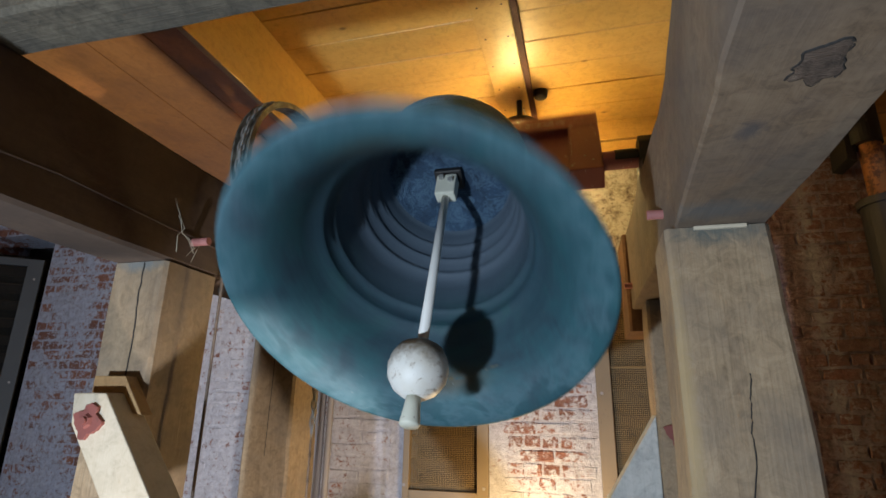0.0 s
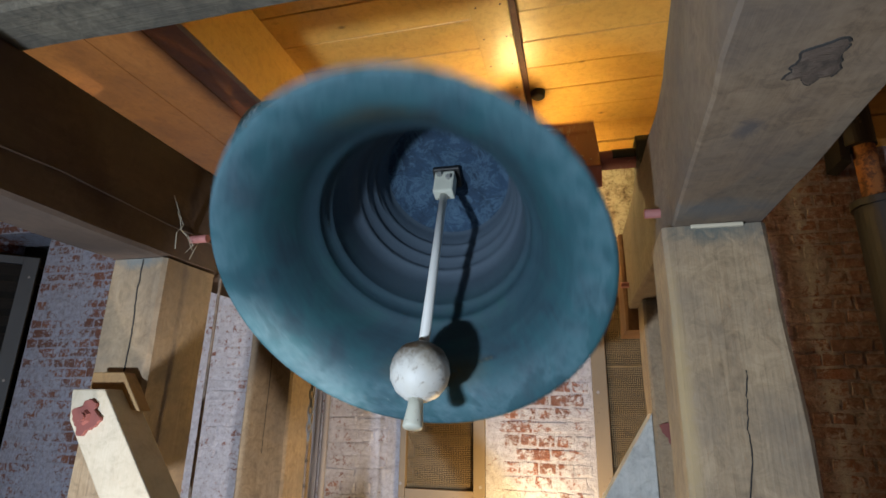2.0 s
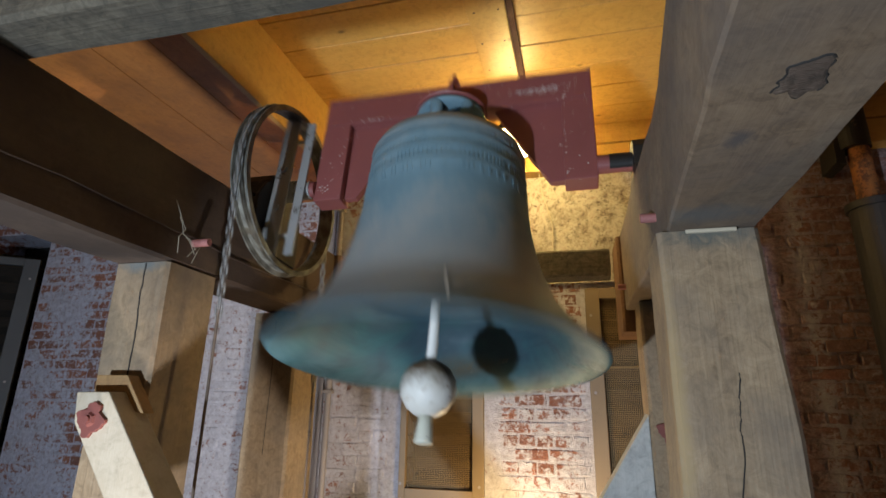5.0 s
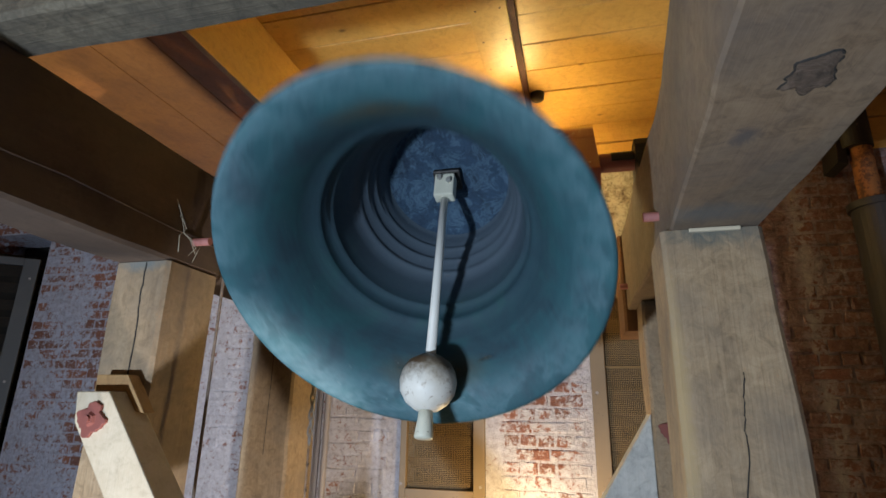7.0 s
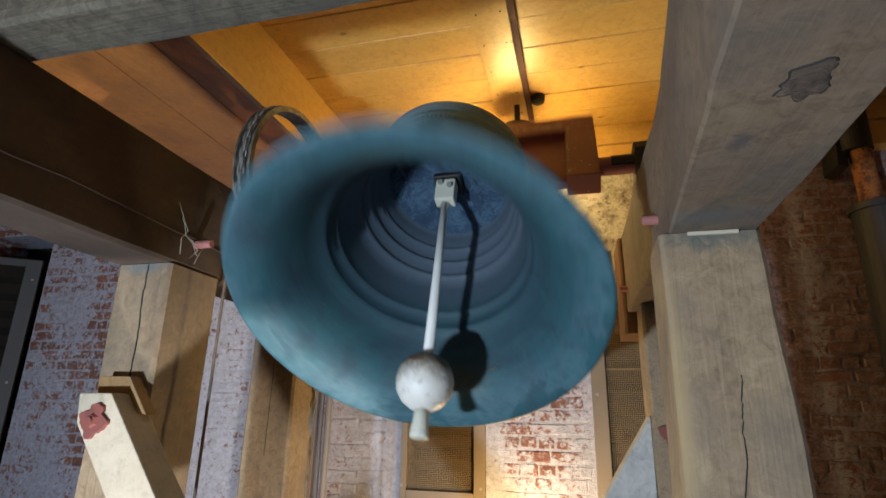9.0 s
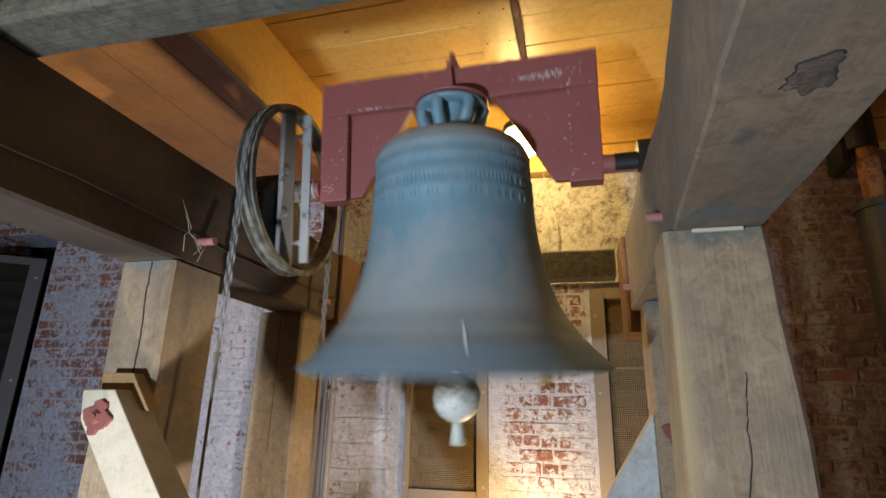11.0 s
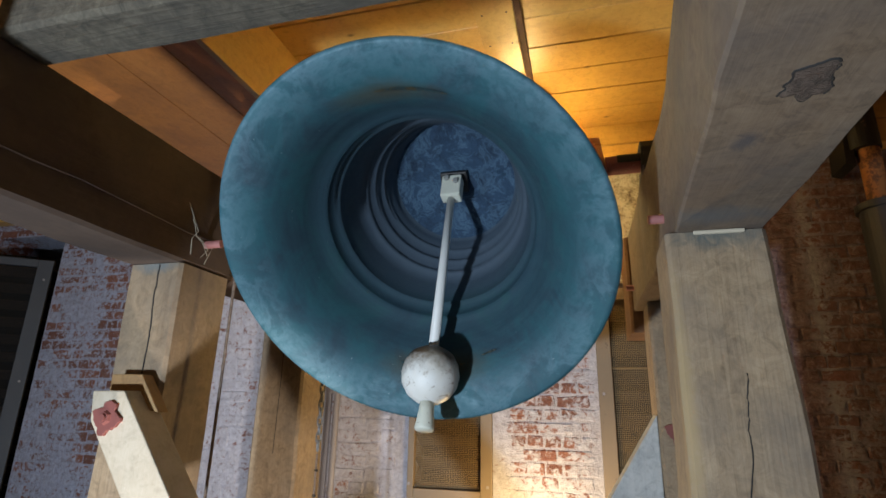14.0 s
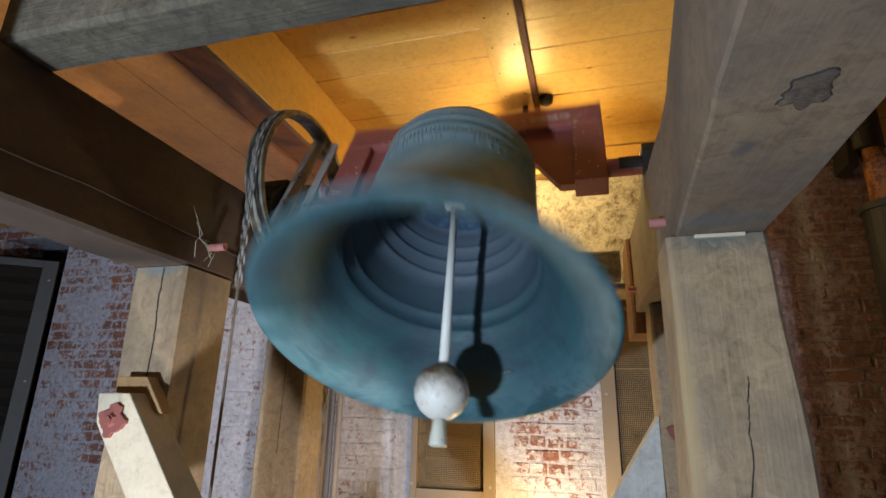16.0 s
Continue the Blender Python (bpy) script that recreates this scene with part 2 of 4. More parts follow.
def patina(name, inside):
    m, nt, b = material(name, 0.6, 0.15)
    v = coords(nt, (1, 1, 1))
    a = noise_tex(nt, v, 4.0, 7, 0.7, 0.6)
    f = noise_tex(nt, v, 34, 6, 0.75)
    rings = noise_tex(nt, coords(nt, (1.2, 1.2, 26)), 1.6, 4, 0.6)
    low = nt.nodes.new("ShaderNodeSeparateXYZ")
    nt.links.new(v, low.inputs[0])
    dust = nt.nodes.new("ShaderNodeMath")
    dust.operation = "MULTIPLY_ADD"
    nt.links.new(a, dust.inputs[0])
    dust.inputs[1].default_value = -0.9
    nt.links.new(low.outputs[2], dust.inputs[2])
    dusty = add(nt, "ShaderNodeMapRange", **{"From Min": -0.70, "From Max": -1.05, "To Max": 0.62})
    nt.links.new(dust.outputs[0], dusty.inputs[0])
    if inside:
        # shade inside the bell is put into the colour: the bronze far darker
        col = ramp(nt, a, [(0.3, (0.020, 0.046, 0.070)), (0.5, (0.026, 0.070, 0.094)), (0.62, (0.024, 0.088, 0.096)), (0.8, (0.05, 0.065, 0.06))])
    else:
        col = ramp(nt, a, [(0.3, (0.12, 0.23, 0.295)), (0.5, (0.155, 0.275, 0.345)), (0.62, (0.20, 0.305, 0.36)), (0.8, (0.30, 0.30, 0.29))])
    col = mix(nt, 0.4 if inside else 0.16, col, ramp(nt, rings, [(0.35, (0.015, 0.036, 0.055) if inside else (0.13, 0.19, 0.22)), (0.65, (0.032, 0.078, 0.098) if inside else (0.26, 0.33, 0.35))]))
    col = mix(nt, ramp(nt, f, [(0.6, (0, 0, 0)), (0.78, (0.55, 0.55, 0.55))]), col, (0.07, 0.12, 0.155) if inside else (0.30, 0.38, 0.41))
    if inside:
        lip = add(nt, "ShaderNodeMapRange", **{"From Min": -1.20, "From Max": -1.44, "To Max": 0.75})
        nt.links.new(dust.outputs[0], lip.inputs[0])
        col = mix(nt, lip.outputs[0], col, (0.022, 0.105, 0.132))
        # light reaching the upper inner wall is painted in as a paler grey-blue
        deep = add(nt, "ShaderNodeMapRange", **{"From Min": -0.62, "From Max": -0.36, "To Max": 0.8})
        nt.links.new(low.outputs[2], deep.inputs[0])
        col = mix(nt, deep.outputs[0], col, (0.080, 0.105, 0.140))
        for side, wide in ((1, 0.36), (-1, 0.27)):
            # brown bloom round the places where the clapper strikes
            mp = nt.nodes.new("ShaderNodeMapping")
            mp.vector_type = "TEXTURE"
            mp.inputs["Location"].default_value, mp.inputs["Scale"].default_value = (0.0, side * 0.60, -0.84), (wide, 0.14, 0.085)
            nt.links.new(v, mp.inputs[0])
            ln = nt.nodes.new("ShaderNodeVectorMath")
            ln.operation = "LENGTH"
            nt.links.new(mp.outputs[0], ln.inputs[0])
            sm = nt.nodes.new("ShaderNodeMath")
            sm.operation = "MULTIPLY_ADD"
            nt.links.new(a, sm.inputs[0])
            sm.inputs[1].default_value = 0.7
            nt.links.new(ln.outputs["Value"], sm.inputs[2])
            col = mix(nt, ramp(nt, div(nt, sm.outputs[0], 2.0), [(0.35, (0.8, 0.8, 0.8)), (0.68, (0, 0, 0))]), col, (0.070, 0.060, 0.036))
        wav = noise_tex(nt, coords(nt, (1, 1, 2.0)), 5.0, 7, 0.65, 0.35)
        edge = add(nt, "ShaderNodeMapRange", **{"From Min": -0.88, "From Max": -0.965, "To Max": 0.75})
        nt.links.new(low.outputs[2], edge.inputs[0])
        worn = mix(nt, 1.0, edge.outputs[0], ramp(nt, wav, [(0.44, (0, 0, 0)), (0.52, (0.45, 0.45, 0.45)), (0.58, (0.15, 0.15, 0.15)), (0.68, (0.6, 0.6, 0.6))]), "MULTIPLY")
        col = mix(nt, worn, col, (0.16, 0.27, 0.33))
        nick = noise_tex(nt, v, 75, 3, 0.5)
        col = mix(nt, ramp(nt, nick, [(0.75, (0, 0, 0)), (0.78, (0.8, 0.8, 0.8))]), col, (0.32, 0.38, 0.38))
    if inside is False:
        # settled dust on the shoulder
        settled = nt.nodes.new("ShaderNodeMath")
        settled.operation = "MULTIPLY_ADD"
        nt.links.new(a, settled.inputs[0])
        settled.inputs[1].default_value = 0.25
        nt.links.new(low.outputs[2], settled.inputs[2])
        shoulder = add(nt, "ShaderNodeMapRange", **{"From Min": 0.10, "From Max": 0.25, "To Max": 0.55})
        nt.links.new(settled.outputs[0], shoulder.inputs[0])
        col = mix(nt, shoulder.outputs[0], col, (0.36, 0.33, 0.29))
    if not inside:
        col = mix(nt, dusty.outputs[0], col, (0.36, 0.34, 0.31))
        # the lip is rubbed blue again
        rubbed = nt.nodes.new("ShaderNodeMath")
        rubbed.operation = "MULTIPLY_ADD"
        nt.links.new(a, rubbed.inputs[0])
        rubbed.inputs[1].default_value = 0.14
        nt.links.new(low.outputs[2], rubbed.inputs[2])
        blue_lip = add(nt, "ShaderNodeMapRange", **{"From Min": -0.72, "From Max": -0.80, "To Max": 0.6})
        nt.links.new(rubbed.outputs[0], blue_lip.inputs[0])
        col = mix(nt, blue_lip.outputs[0], col, (0.15, 0.25, 0.33))
    nt.links.new(col, b.inputs["Base Color"])
    nt.links.new(ramp(nt, f, [(0.3, (0.5, 0.5, 0.5)), (0.7, (0.75, 0.75, 0.75))]), b.inputs["Roughness"])
    bump(nt, b, mix(nt, 0.5, rings, f), 0.25, 0.006)
    return m


BRONZE = patina("blue_green_bronze", False)
BRONZE_CROWN = patina("blue_green_bronze_crown", None)
BRONZE_IN_SHADED = patina("blue_green_bronze_inside_shaded", True)
BRONZE_TOP, _nt, _b = material("blue_corroded_bronze", 0.7, 0.1)
_v = coords(_nt, (1, 1, 1))
_n = noise_tex(_nt, _v, 9, 10, 0.78, 0.7)
_n2 = noise_tex(_nt, _v, 6, 5, 0.65, 0.8)
_c = ramp(_nt, _n2, [(0.35, (0.014, 0.034, 0.066)), (0.52, (0.030, 0.068, 0.125)), (0.68, (0.020, 0.054, 0.10))])
_c = mix(_nt, ramp(_nt, _n, [(0.48, (0, 0, 0)), (0.53, (0.6, 0.6, 0.6)), (0.57, (0.1, 0.1, 0.1)), (0.64, (0.15, 0.15, 0.15)), (0.70, (0.8, 0.8, 0.8))]), _c, (0.11, 0.20, 0.29))
_nt.links.new(_c, _b.inputs["Base Color"])
bump(_nt, _b, _n, 1.0, 0.03)
RED = painted("dark_red_paint", (0.27, 0.082, 0.078), (0.62, 0.56, 0.52), 0.5, 0.0, 0.63, 26)
CHIP = painted("pale_undercoat", (0.60, 0.55, 0.52), (0.45, 0.35, 0.32), 0.6, 0.0, 0.6, 40)
ROSE = painted("red_oxide_iron", (0.21, 0.062, 0.05), (0.12, 0.05, 0.04), 0.7, 0.1, 0.6, 30)
BOLT = painted("pink_red_bolt_paint", (0.34, 0.135, 0.125), (0.2, 0.1, 0.09), 0.7, 0.0, 0.66, 60)
WHITE = painted("white_painted_iron", (0.74, 0.73, 0.69), (0.20, 0.13, 0.07), 0.5, 0.0, 0.66, 7)
BALL, _nt, _b = material("white_ball_paint", 0.5)
_v = coords(_nt, (1, 1, 1))
_sep = _nt.nodes.new("ShaderNodeSeparateXYZ")
_nt.links.new(_v, _sep.inputs[0])
_add = _nt.nodes.new("ShaderNodeMath")
_add.operation = "MULTIPLY_ADD"
_n = noise_tex(_nt, _v, 14, 6, 0.7)
_nt.links.new(_n, _add.inputs[0])
_add.inputs[1].default_value = 0.2
_nt.links.new(_sep.outputs[2], _add.inputs[2])
_mr = add(_nt, "ShaderNodeMapRange", **{"From Min": -0.925, "From Max": -0.850})
_nt.links.new(_add.outputs[0], _mr.inputs[0])
_c = mix(_nt, _mr.outputs[0], (0.70, 0.69, 0.65), (0.12, 0.07, 0.035))
_c = mix(_nt, ramp(_nt, noise_tex(_nt, _v, 20, 8, 0.8, 0.6), [(0.57, (0, 0, 0)), (0.63, (0.75, 0.75, 0.75))]), _c, (0.20, 0.125, 0.07))
_c = mix(_nt, ramp(_nt, noise_tex(_nt, _v, 6, 4, 0.6), [(0.45, (0, 0, 0)), (0.75, (0.5, 0.5, 0.5))]), _c, (0.50, 0.44, 0.33))
_nt.links.new(_c, _b.inputs["Base Color"])
bump(_nt, _b, _n, 0.25, 0.006)
SPOKE = painted("pale_grey_steel_paint", (0.31, 0.32, 0.325), (0.06, 0.05, 0.04), 0.45, 0.1, 0.60, 11)
GRIMY = painted("greasy_wheel_rim", (0.21, 0.21, 0.185), (0.055, 0.05, 0.04), 0.5, 0.15, 0.47, 16)
CREAM = painted("cream_painted_iron", (0.62, 0.62, 0.52), (0.14, 0.10, 0.06), 0.5, 0.0, 0.63, 12)
RIM = painted("grey_worn_steel", (0.33, 0.33, 0.31), (0.11, 0.09, 0.07), 0.55, 0.15, 0.55, 22)
ZINC = painted("zinc_chain_steel", (0.27, 0.27, 0.27), (0.09, 0.075, 0.065), 0.5, 0.5, 0.58, 40)
BLACK = painted("blackened_iron", (0.025, 0.023, 0.022), (0.09, 0.06, 0.045), 0.55, 0.4, 0.6, 20)
RUST = painted("rusty_iron", (0.33, 0.125, 0.035), (0.10, 0.04, 0.02), 0.85, 0.1, 0.5, 24)
PIPE = painted("dark_grey_pipe", (0.032, 0.028, 0.029), (0.06, 0.045, 0.04), 0.6, 0.2, 0.62, 10)
FRAME = painted("brown_window_frame", (0.27, 0.20, 0.13), (0.14, 0.10, 0.07), 0.6, 0.0, 0.62, 14)
GREYFRAME = painted("grey_shutter_frame", (0.075, 0.08, 0.092), (0.07, 0.07, 0.07), 0.6, 0.0, 0.62, 14)
WIRE = painted("brown_wire_mesh", (0.30, 0.20, 0.095), (0.08, 0.06, 0.04), 0.6, 0.2, 0.6, 20)
CABLE = painted("dark_cable", (0.06, 0.038, 0.03), (0.06, 0.05, 0.04), 0.6, 0.0, 0.7, 20)
FLEX = painted("pale_flex", (0.55, 0.48, 0.36), (0.3, 0.25, 0.2), 0.6, 0.0, 0.7, 20)
CONDUIT = painted("grey_conduit", (0.36, 0.33, 0.33), (0.2, 0.17, 0.15), 0.6, 0.1, 0.65, 14)
STRAW = painted("dry_straw", (0.29, 0.26, 0.20), (0.2, 0.17, 0.12), 0.8, 0.0, 0.7, 20)
VOID = painted("near_black", (0.016, 0.015, 0.014), (0.03, 0.027, 0.024), 0.9, 0.0, 0.6, 6)
DARKWOOD = painted("dark_red_batten_paint", (0.085, 0.03, 0.015), (0.14, 0.06, 0.03), 0.8, 0.0, 0.6, 10)
STRIKE = painted("worn_bare_bronze", (0.105, 0.085, 0.045), (0.026, 0.075, 0.09), 0.5, 0.3, 0.48, 22)
BARE = painted("bright_bare_bronze", (0.30, 0.27, 0.19), (0.06, 0.075, 0.07), 0.42, 0.8, 0.47, 60)
FLOORWOOD = wood("floor_boards", "y", (0.05, 0.04, 0.03), (0.09, 0.07, 0.055), (0.14, 0.115, 0.09), 0.8)
GLOW, _nt, _b = material("lit_lamp_glass", 0.3)
_b.inputs["Base Color"].default_value = (0.9, 0.8, 0.6, 1)
_b.inputs["Emission Color"].default_value = (1.0, 0.74, 0.30, 1)
_b.inputs["Emission Strength"].default_value = 82.0

# ---------------------------------------------------------------- mesh helpers


def part(name, bm, mat, parent=None, label="", smooth=False):
    me = bpy.data.meshes.new(name)
    bm.normal_update()
    bm.to_mesh(me)
    bm.free()
    me.materials.append(mat)
    if smooth:
        me.polygons.foreach_set("use_smooth", [True] * len(me.polygons))
    ob = new(name, me)
    if parent is not None:
        ob.parent = parent
    if label:
        tagged(ob, label)
    return ob


def empty(name, where=(0, 0, 0)):
    ob = new(name)
    ob.location = where
    return ob


def block(x0, x1, y0, y1, z0, z1, bevel=0.006, bm=None, segments=2):
    own = bmesh.new()
    m = Matrix.Translation(((x0 + x1) / 2, (y0 + y1) / 2, (z0 + z1) / 2)) @ Matrix.Diagonal((x1 - x0, y1 - y0, z1 - z0, 1))
    bmesh.ops.create_cube(own, size=1, matrix=m)
    if bevel:
        bmesh.ops.bevel(own, geom=own.edges[:], offset=bevel, segments=segments, affect="EDGES", profile=0.6)
    return join(bm, own)


def join(bm, own):
    """Adds own to bm, or gives own back where there is none."""
    if bm is None:
        return own
    me = bpy.data.meshes.new("joined")
    own.to_mesh(me)
    own.free()
    bm.from_mesh(me)
    bpy.data.meshes.remove(me)
    return bm


def timber(x0, x1, y0, y1, z0, z1, wobble=0.006, bevel=0.014, seed=0, step=0.12):
    """A hewn timber: cut along its length, with uneven faces and worn edges."""
    lo, hi = Vector((x0, y0, z0)), Vector((x1, y1, z1))
    size = hi - lo
    ax = max(range(3), key=lambda k: size[k])
    u, v = [k for k in range(3) if k != ax]
    n = max(2, int(size[ax] / step))
    bm = bmesh.new()
    rings = []
    # outline of the section with chamfered corners and a point mid-side
    b = bevel
    sec = []
    for a, c in ((b, 0), (0.5 * size[u], 0), (size[u] - b, 0), (size[u], b), (size[u], 0.5 * size[v]), (size[u], size[v] - b),
                 (size[u] - b, size[v]), (0.5 * size[u], size[v]), (b, size[v]), (0, size[v] - b), (0, 0.5 * size[v]), (0, b)):
        sec.append((a, c))
    for i in range(n + 1):
        ring = []
        for a, c in sec:
            p = lo.copy()
            p[ax] += size[ax] * i / n
            p[u] += a
            p[v] += c
            d = noise.noise_vector(p * 2.3 + Vector((seed, seed * 2, 0))) * wobble + noise.noise_vector(p * 9 + Vector((seed, 0, 7))) * wobble * 0.45
            d[ax] = 0
            ring.append(bm.verts.new(p + d))
        rings.append(ring)
    for r0, r1 in zip(rings, rings[1:]):
        for k in range(len(sec)):
            bm.faces.new((r0[k], r0[(k + 1) % len(sec)], r1[(k + 1) % len(sec)], r1[k]))
    bm.faces.new(rings[0][::-1])
    bm.faces.new(rings[-1])
    bmesh.ops.recalc_face_normals(bm, faces=bm.faces[:])
    return bm


def rod(a, b, r0, r1=None, sides=16, bm=None, caps=True):
    a, b = Vector(a), Vector(b)
    own = bmesh.new()
    m = Matrix.Translation((a + b) / 2) @ (b - a).to_track_quat("Z", "Y").to_matrix().to_4x4()
    bmesh.ops.create_cone(own, cap_ends=caps, segments=sides, radius1=r0, radius2=r0 if r1 is None else r1, depth=(b - a).length, matrix=m)
    return join(bm, own)


def lathe(profile, sides=64, bm=None, matrix=None):
    """Turns a profile of (radius, height) round the z axis."""
    own = bmesh.new()
    rings = []
    for r, z in profile:
        if r < 1e-5:
            rings.append([own.verts.new((0, 0, z))])
        else:
            rings.append([own.verts.new((r * math.cos(2 * math.pi * k / sides), r * math.sin(2 * math.pi * k / sides), z)) for k in range(sides)])
    for r0, r1 in zip(rings, rings[1:]):
        for k in range(sides):
            n = (k + 1) % sides
            q = [r0[k % len(r0)], r0[n % len(r0)], r1[n % len(r1)], r1[k % len(r1)]]
            q = list(dict.fromkeys(q))
            if len(q) > 2:
                own.faces.new(q)
    if matrix is not None:
        own.transform(matrix)
    bmesh.ops.recalc_face_normals(own, faces=own.faces[:])
    return join(bm, own)


def tube(points, r, sides=8, bm=None):
    """A bent round bar through the points."""
    own = bmesh.new()
    pts = [Vector(p) for p in points]
    rings = []
    for i, p in enumerate(pts):
        d = (pts[min(i + 1, len(pts) - 1)] - pts[max(i - 1, 0)]).normalized()
        q = d.to_track_quat("Z", "Y")
        rings.append([own.verts.new(p + q @ Vector((r * math.cos(2 * math.pi * k / sides), r * math.sin(2 * math.pi * k / sides), 0))) for k in range(sides)])
    for r0, r1 in zip(rings, rings[1:]):
        best = min(range(sides), key=lambda s: (r0[0].co - r1[s].co).length)
        for k in range(sides):
            own.faces.new((r0[k], r0[(k + 1) % sides], r1[(k + 1 + best) % sides], r1[(k + best) % sides]))
    own.faces.new(rings[0][::-1]), own.faces.new(rings[-1])
    bmesh.ops.recalc_face_normals(own, faces=own.faces[:])
    return join(bm, own)


def prism(outline, y0, y1, bevel=0.0, bm=None):
    """A plate with an outline of (x, z), from y0 to y1."""
    own = bmesh.new()
    face = own.faces.new([own.verts.new((x, y0, z)) for x, z in outline])
    out = bmesh.ops.extrude_face_region(own, geom=[face])
    bmesh.ops.translate(own, vec=(0, y1 - y0, 0), verts=[g for g in out["geom"] if isinstance(g, bmesh.types.BMVert)])
    bmesh.ops.recalc_face_normals(own, faces=own.faces[:])
    if bevel:
        bmesh.ops.bevel(own, geom=own.edges[:], offset=bevel, segments=2, affect="EDGES", profile=0.6)
    return join(bm, own)


# ---------------------------------------------------------------- the tower room
X0, X1, Y0, YB, TOP = -6.4, 3.4, -2.6, 4.08, 3.72      # room; YB is the back wall's face
BEAM_Z0, BEAM_Z1 = 2.15, 2.61
LX0, LX1, RX0, RX1 = -1.835, -1.575, 0.34, 0.60          # the two long beams
# window openings in the back wall: x0, x1, z0, z1
OPENINGS = [(-1.29, -0.66, 0.98, 2.46), (0.09, 0.74, 0.98, 2.46), (-5.9, -5.03, 0.6, 3.24)]


def wall_with_openings(y0, y1):
    """The masonry core, pierced by the windows."""
    bm = bmesh.new()
    xs = sorted({X0, X1, *[v for o in OPENINGS for v in o[:2]]})
    zs = sorted({-0.1, TOP + 0.3, *[v for o in OPENINGS for v in o[2:]]})
    for xa, xb in zip(xs, xs[1:]):
        for za, zb in zip(zs, zs[1:]):
            if not any(o[0] <= xa < o[1] and o[2] <= za < o[3] for o in OPENINGS):
                block(xa, xb, y0, y1, za, zb, 0, bm)
    bmesh.ops.remove_doubles(bm, verts=bm.verts[:], dist=1e-5)
    return bm


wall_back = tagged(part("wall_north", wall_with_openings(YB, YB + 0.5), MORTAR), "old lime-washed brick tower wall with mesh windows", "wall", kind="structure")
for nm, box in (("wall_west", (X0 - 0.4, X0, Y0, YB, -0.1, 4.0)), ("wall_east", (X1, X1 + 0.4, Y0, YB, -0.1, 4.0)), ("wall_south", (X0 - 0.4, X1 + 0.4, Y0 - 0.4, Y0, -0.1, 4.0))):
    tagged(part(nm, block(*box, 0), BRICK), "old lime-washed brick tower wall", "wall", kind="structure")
tagged(part("floor", block(X0 - 0.4, X1 + 0.4, Y0 - 0.4, YB + 0.5, -0.2, 0, 0), FLOORWOOD), "worn grey floor boards of the bell chamber", "floor", kind="structure")

# ceiling: pine boards that run across, a batten, a boxed lower part over the beam and a plate at the wall
cb = bmesh.new()
block(X0, X1, Y0, YB, TOP + 0.02, TOP + 0.12, 0, cb)
y = 2.61 - 20 * 0.265
k = 0
while y < YB - 0.01:
    w = min(0.265, YB - y)
    for xa, xb in ((X0, -3.4), (-3.4, -0.36 if k % 2 else -0.30), (-0.36 if k % 2 else -0.30, X1)):
        block(xa + 0.002, xb - 0.002, y + 0.003, y + w - 0.003, TOP - 0.002 * (k % 2), TOP + 0.022, 0.003, cb, 1)
    y += w
    k += 1
tagged(part("ceiling", cb, PINE["x"]), "varnished yellow pine board ceiling", "ceiling", kind="structure")
batten = tagged(part("batten", block(-0.47, -0.255, Y0, 3.9, TOP - 0.035, TOP - 0.003, 0.004), PINE["y"]), "wide pine batten with nails along the ceiling joint", "batten", kind="structure")
for ny in range(12):
    for nx in (-0.43, -0.295):
        part("nail", rod((nx, 0.9 + ny * 0.265, TOP - 0.036), (nx, 0.9 + ny * 0.265, TOP - 0.02), 0.006, sides=8), BLACK, batten)
tagged(part("trim", block(-0.253, -0.215, Y0, 3.9, TOP - 0.03, TOP - 0.003, 0.003), DARKWOOD), "dark red cover strip beside the ceiling batten", "trim", kind="structure")
low = empty("lowered_ceiling", (0, 0, 0))
tagged(low, "boxed-in lower ceiling part with red-brown boards", "ceiling", kind="structure")
part("fascia", block(-1.70, -1.665, Y0, 3.9, 3.25, TOP - 0.004, 0.004), PINE["y"], low)
for xa, xb in ((-1.888, -1.702), (-2.21, -1.892), (-2.65, -2.214)):
    part("board", block(xa, xb, Y0, 3.9, 3.256, 3.282, 0.004), REDWOOD, low)
plate = empty("wall_plate", (0, 0, 0))
tagged(plate, "pine boards closing the ceiling at the wall", "trim", kind="structure")
part("board", block(X0, X1, 3.93, YB - 0.003, 3.56, TOP - 0.004, 0.006), PINE["x"], plate)
part("board", block(X0, X1, 3.95, YB - 0.003, 3.38, 3.556, 0.006), PINE["x"], plate)

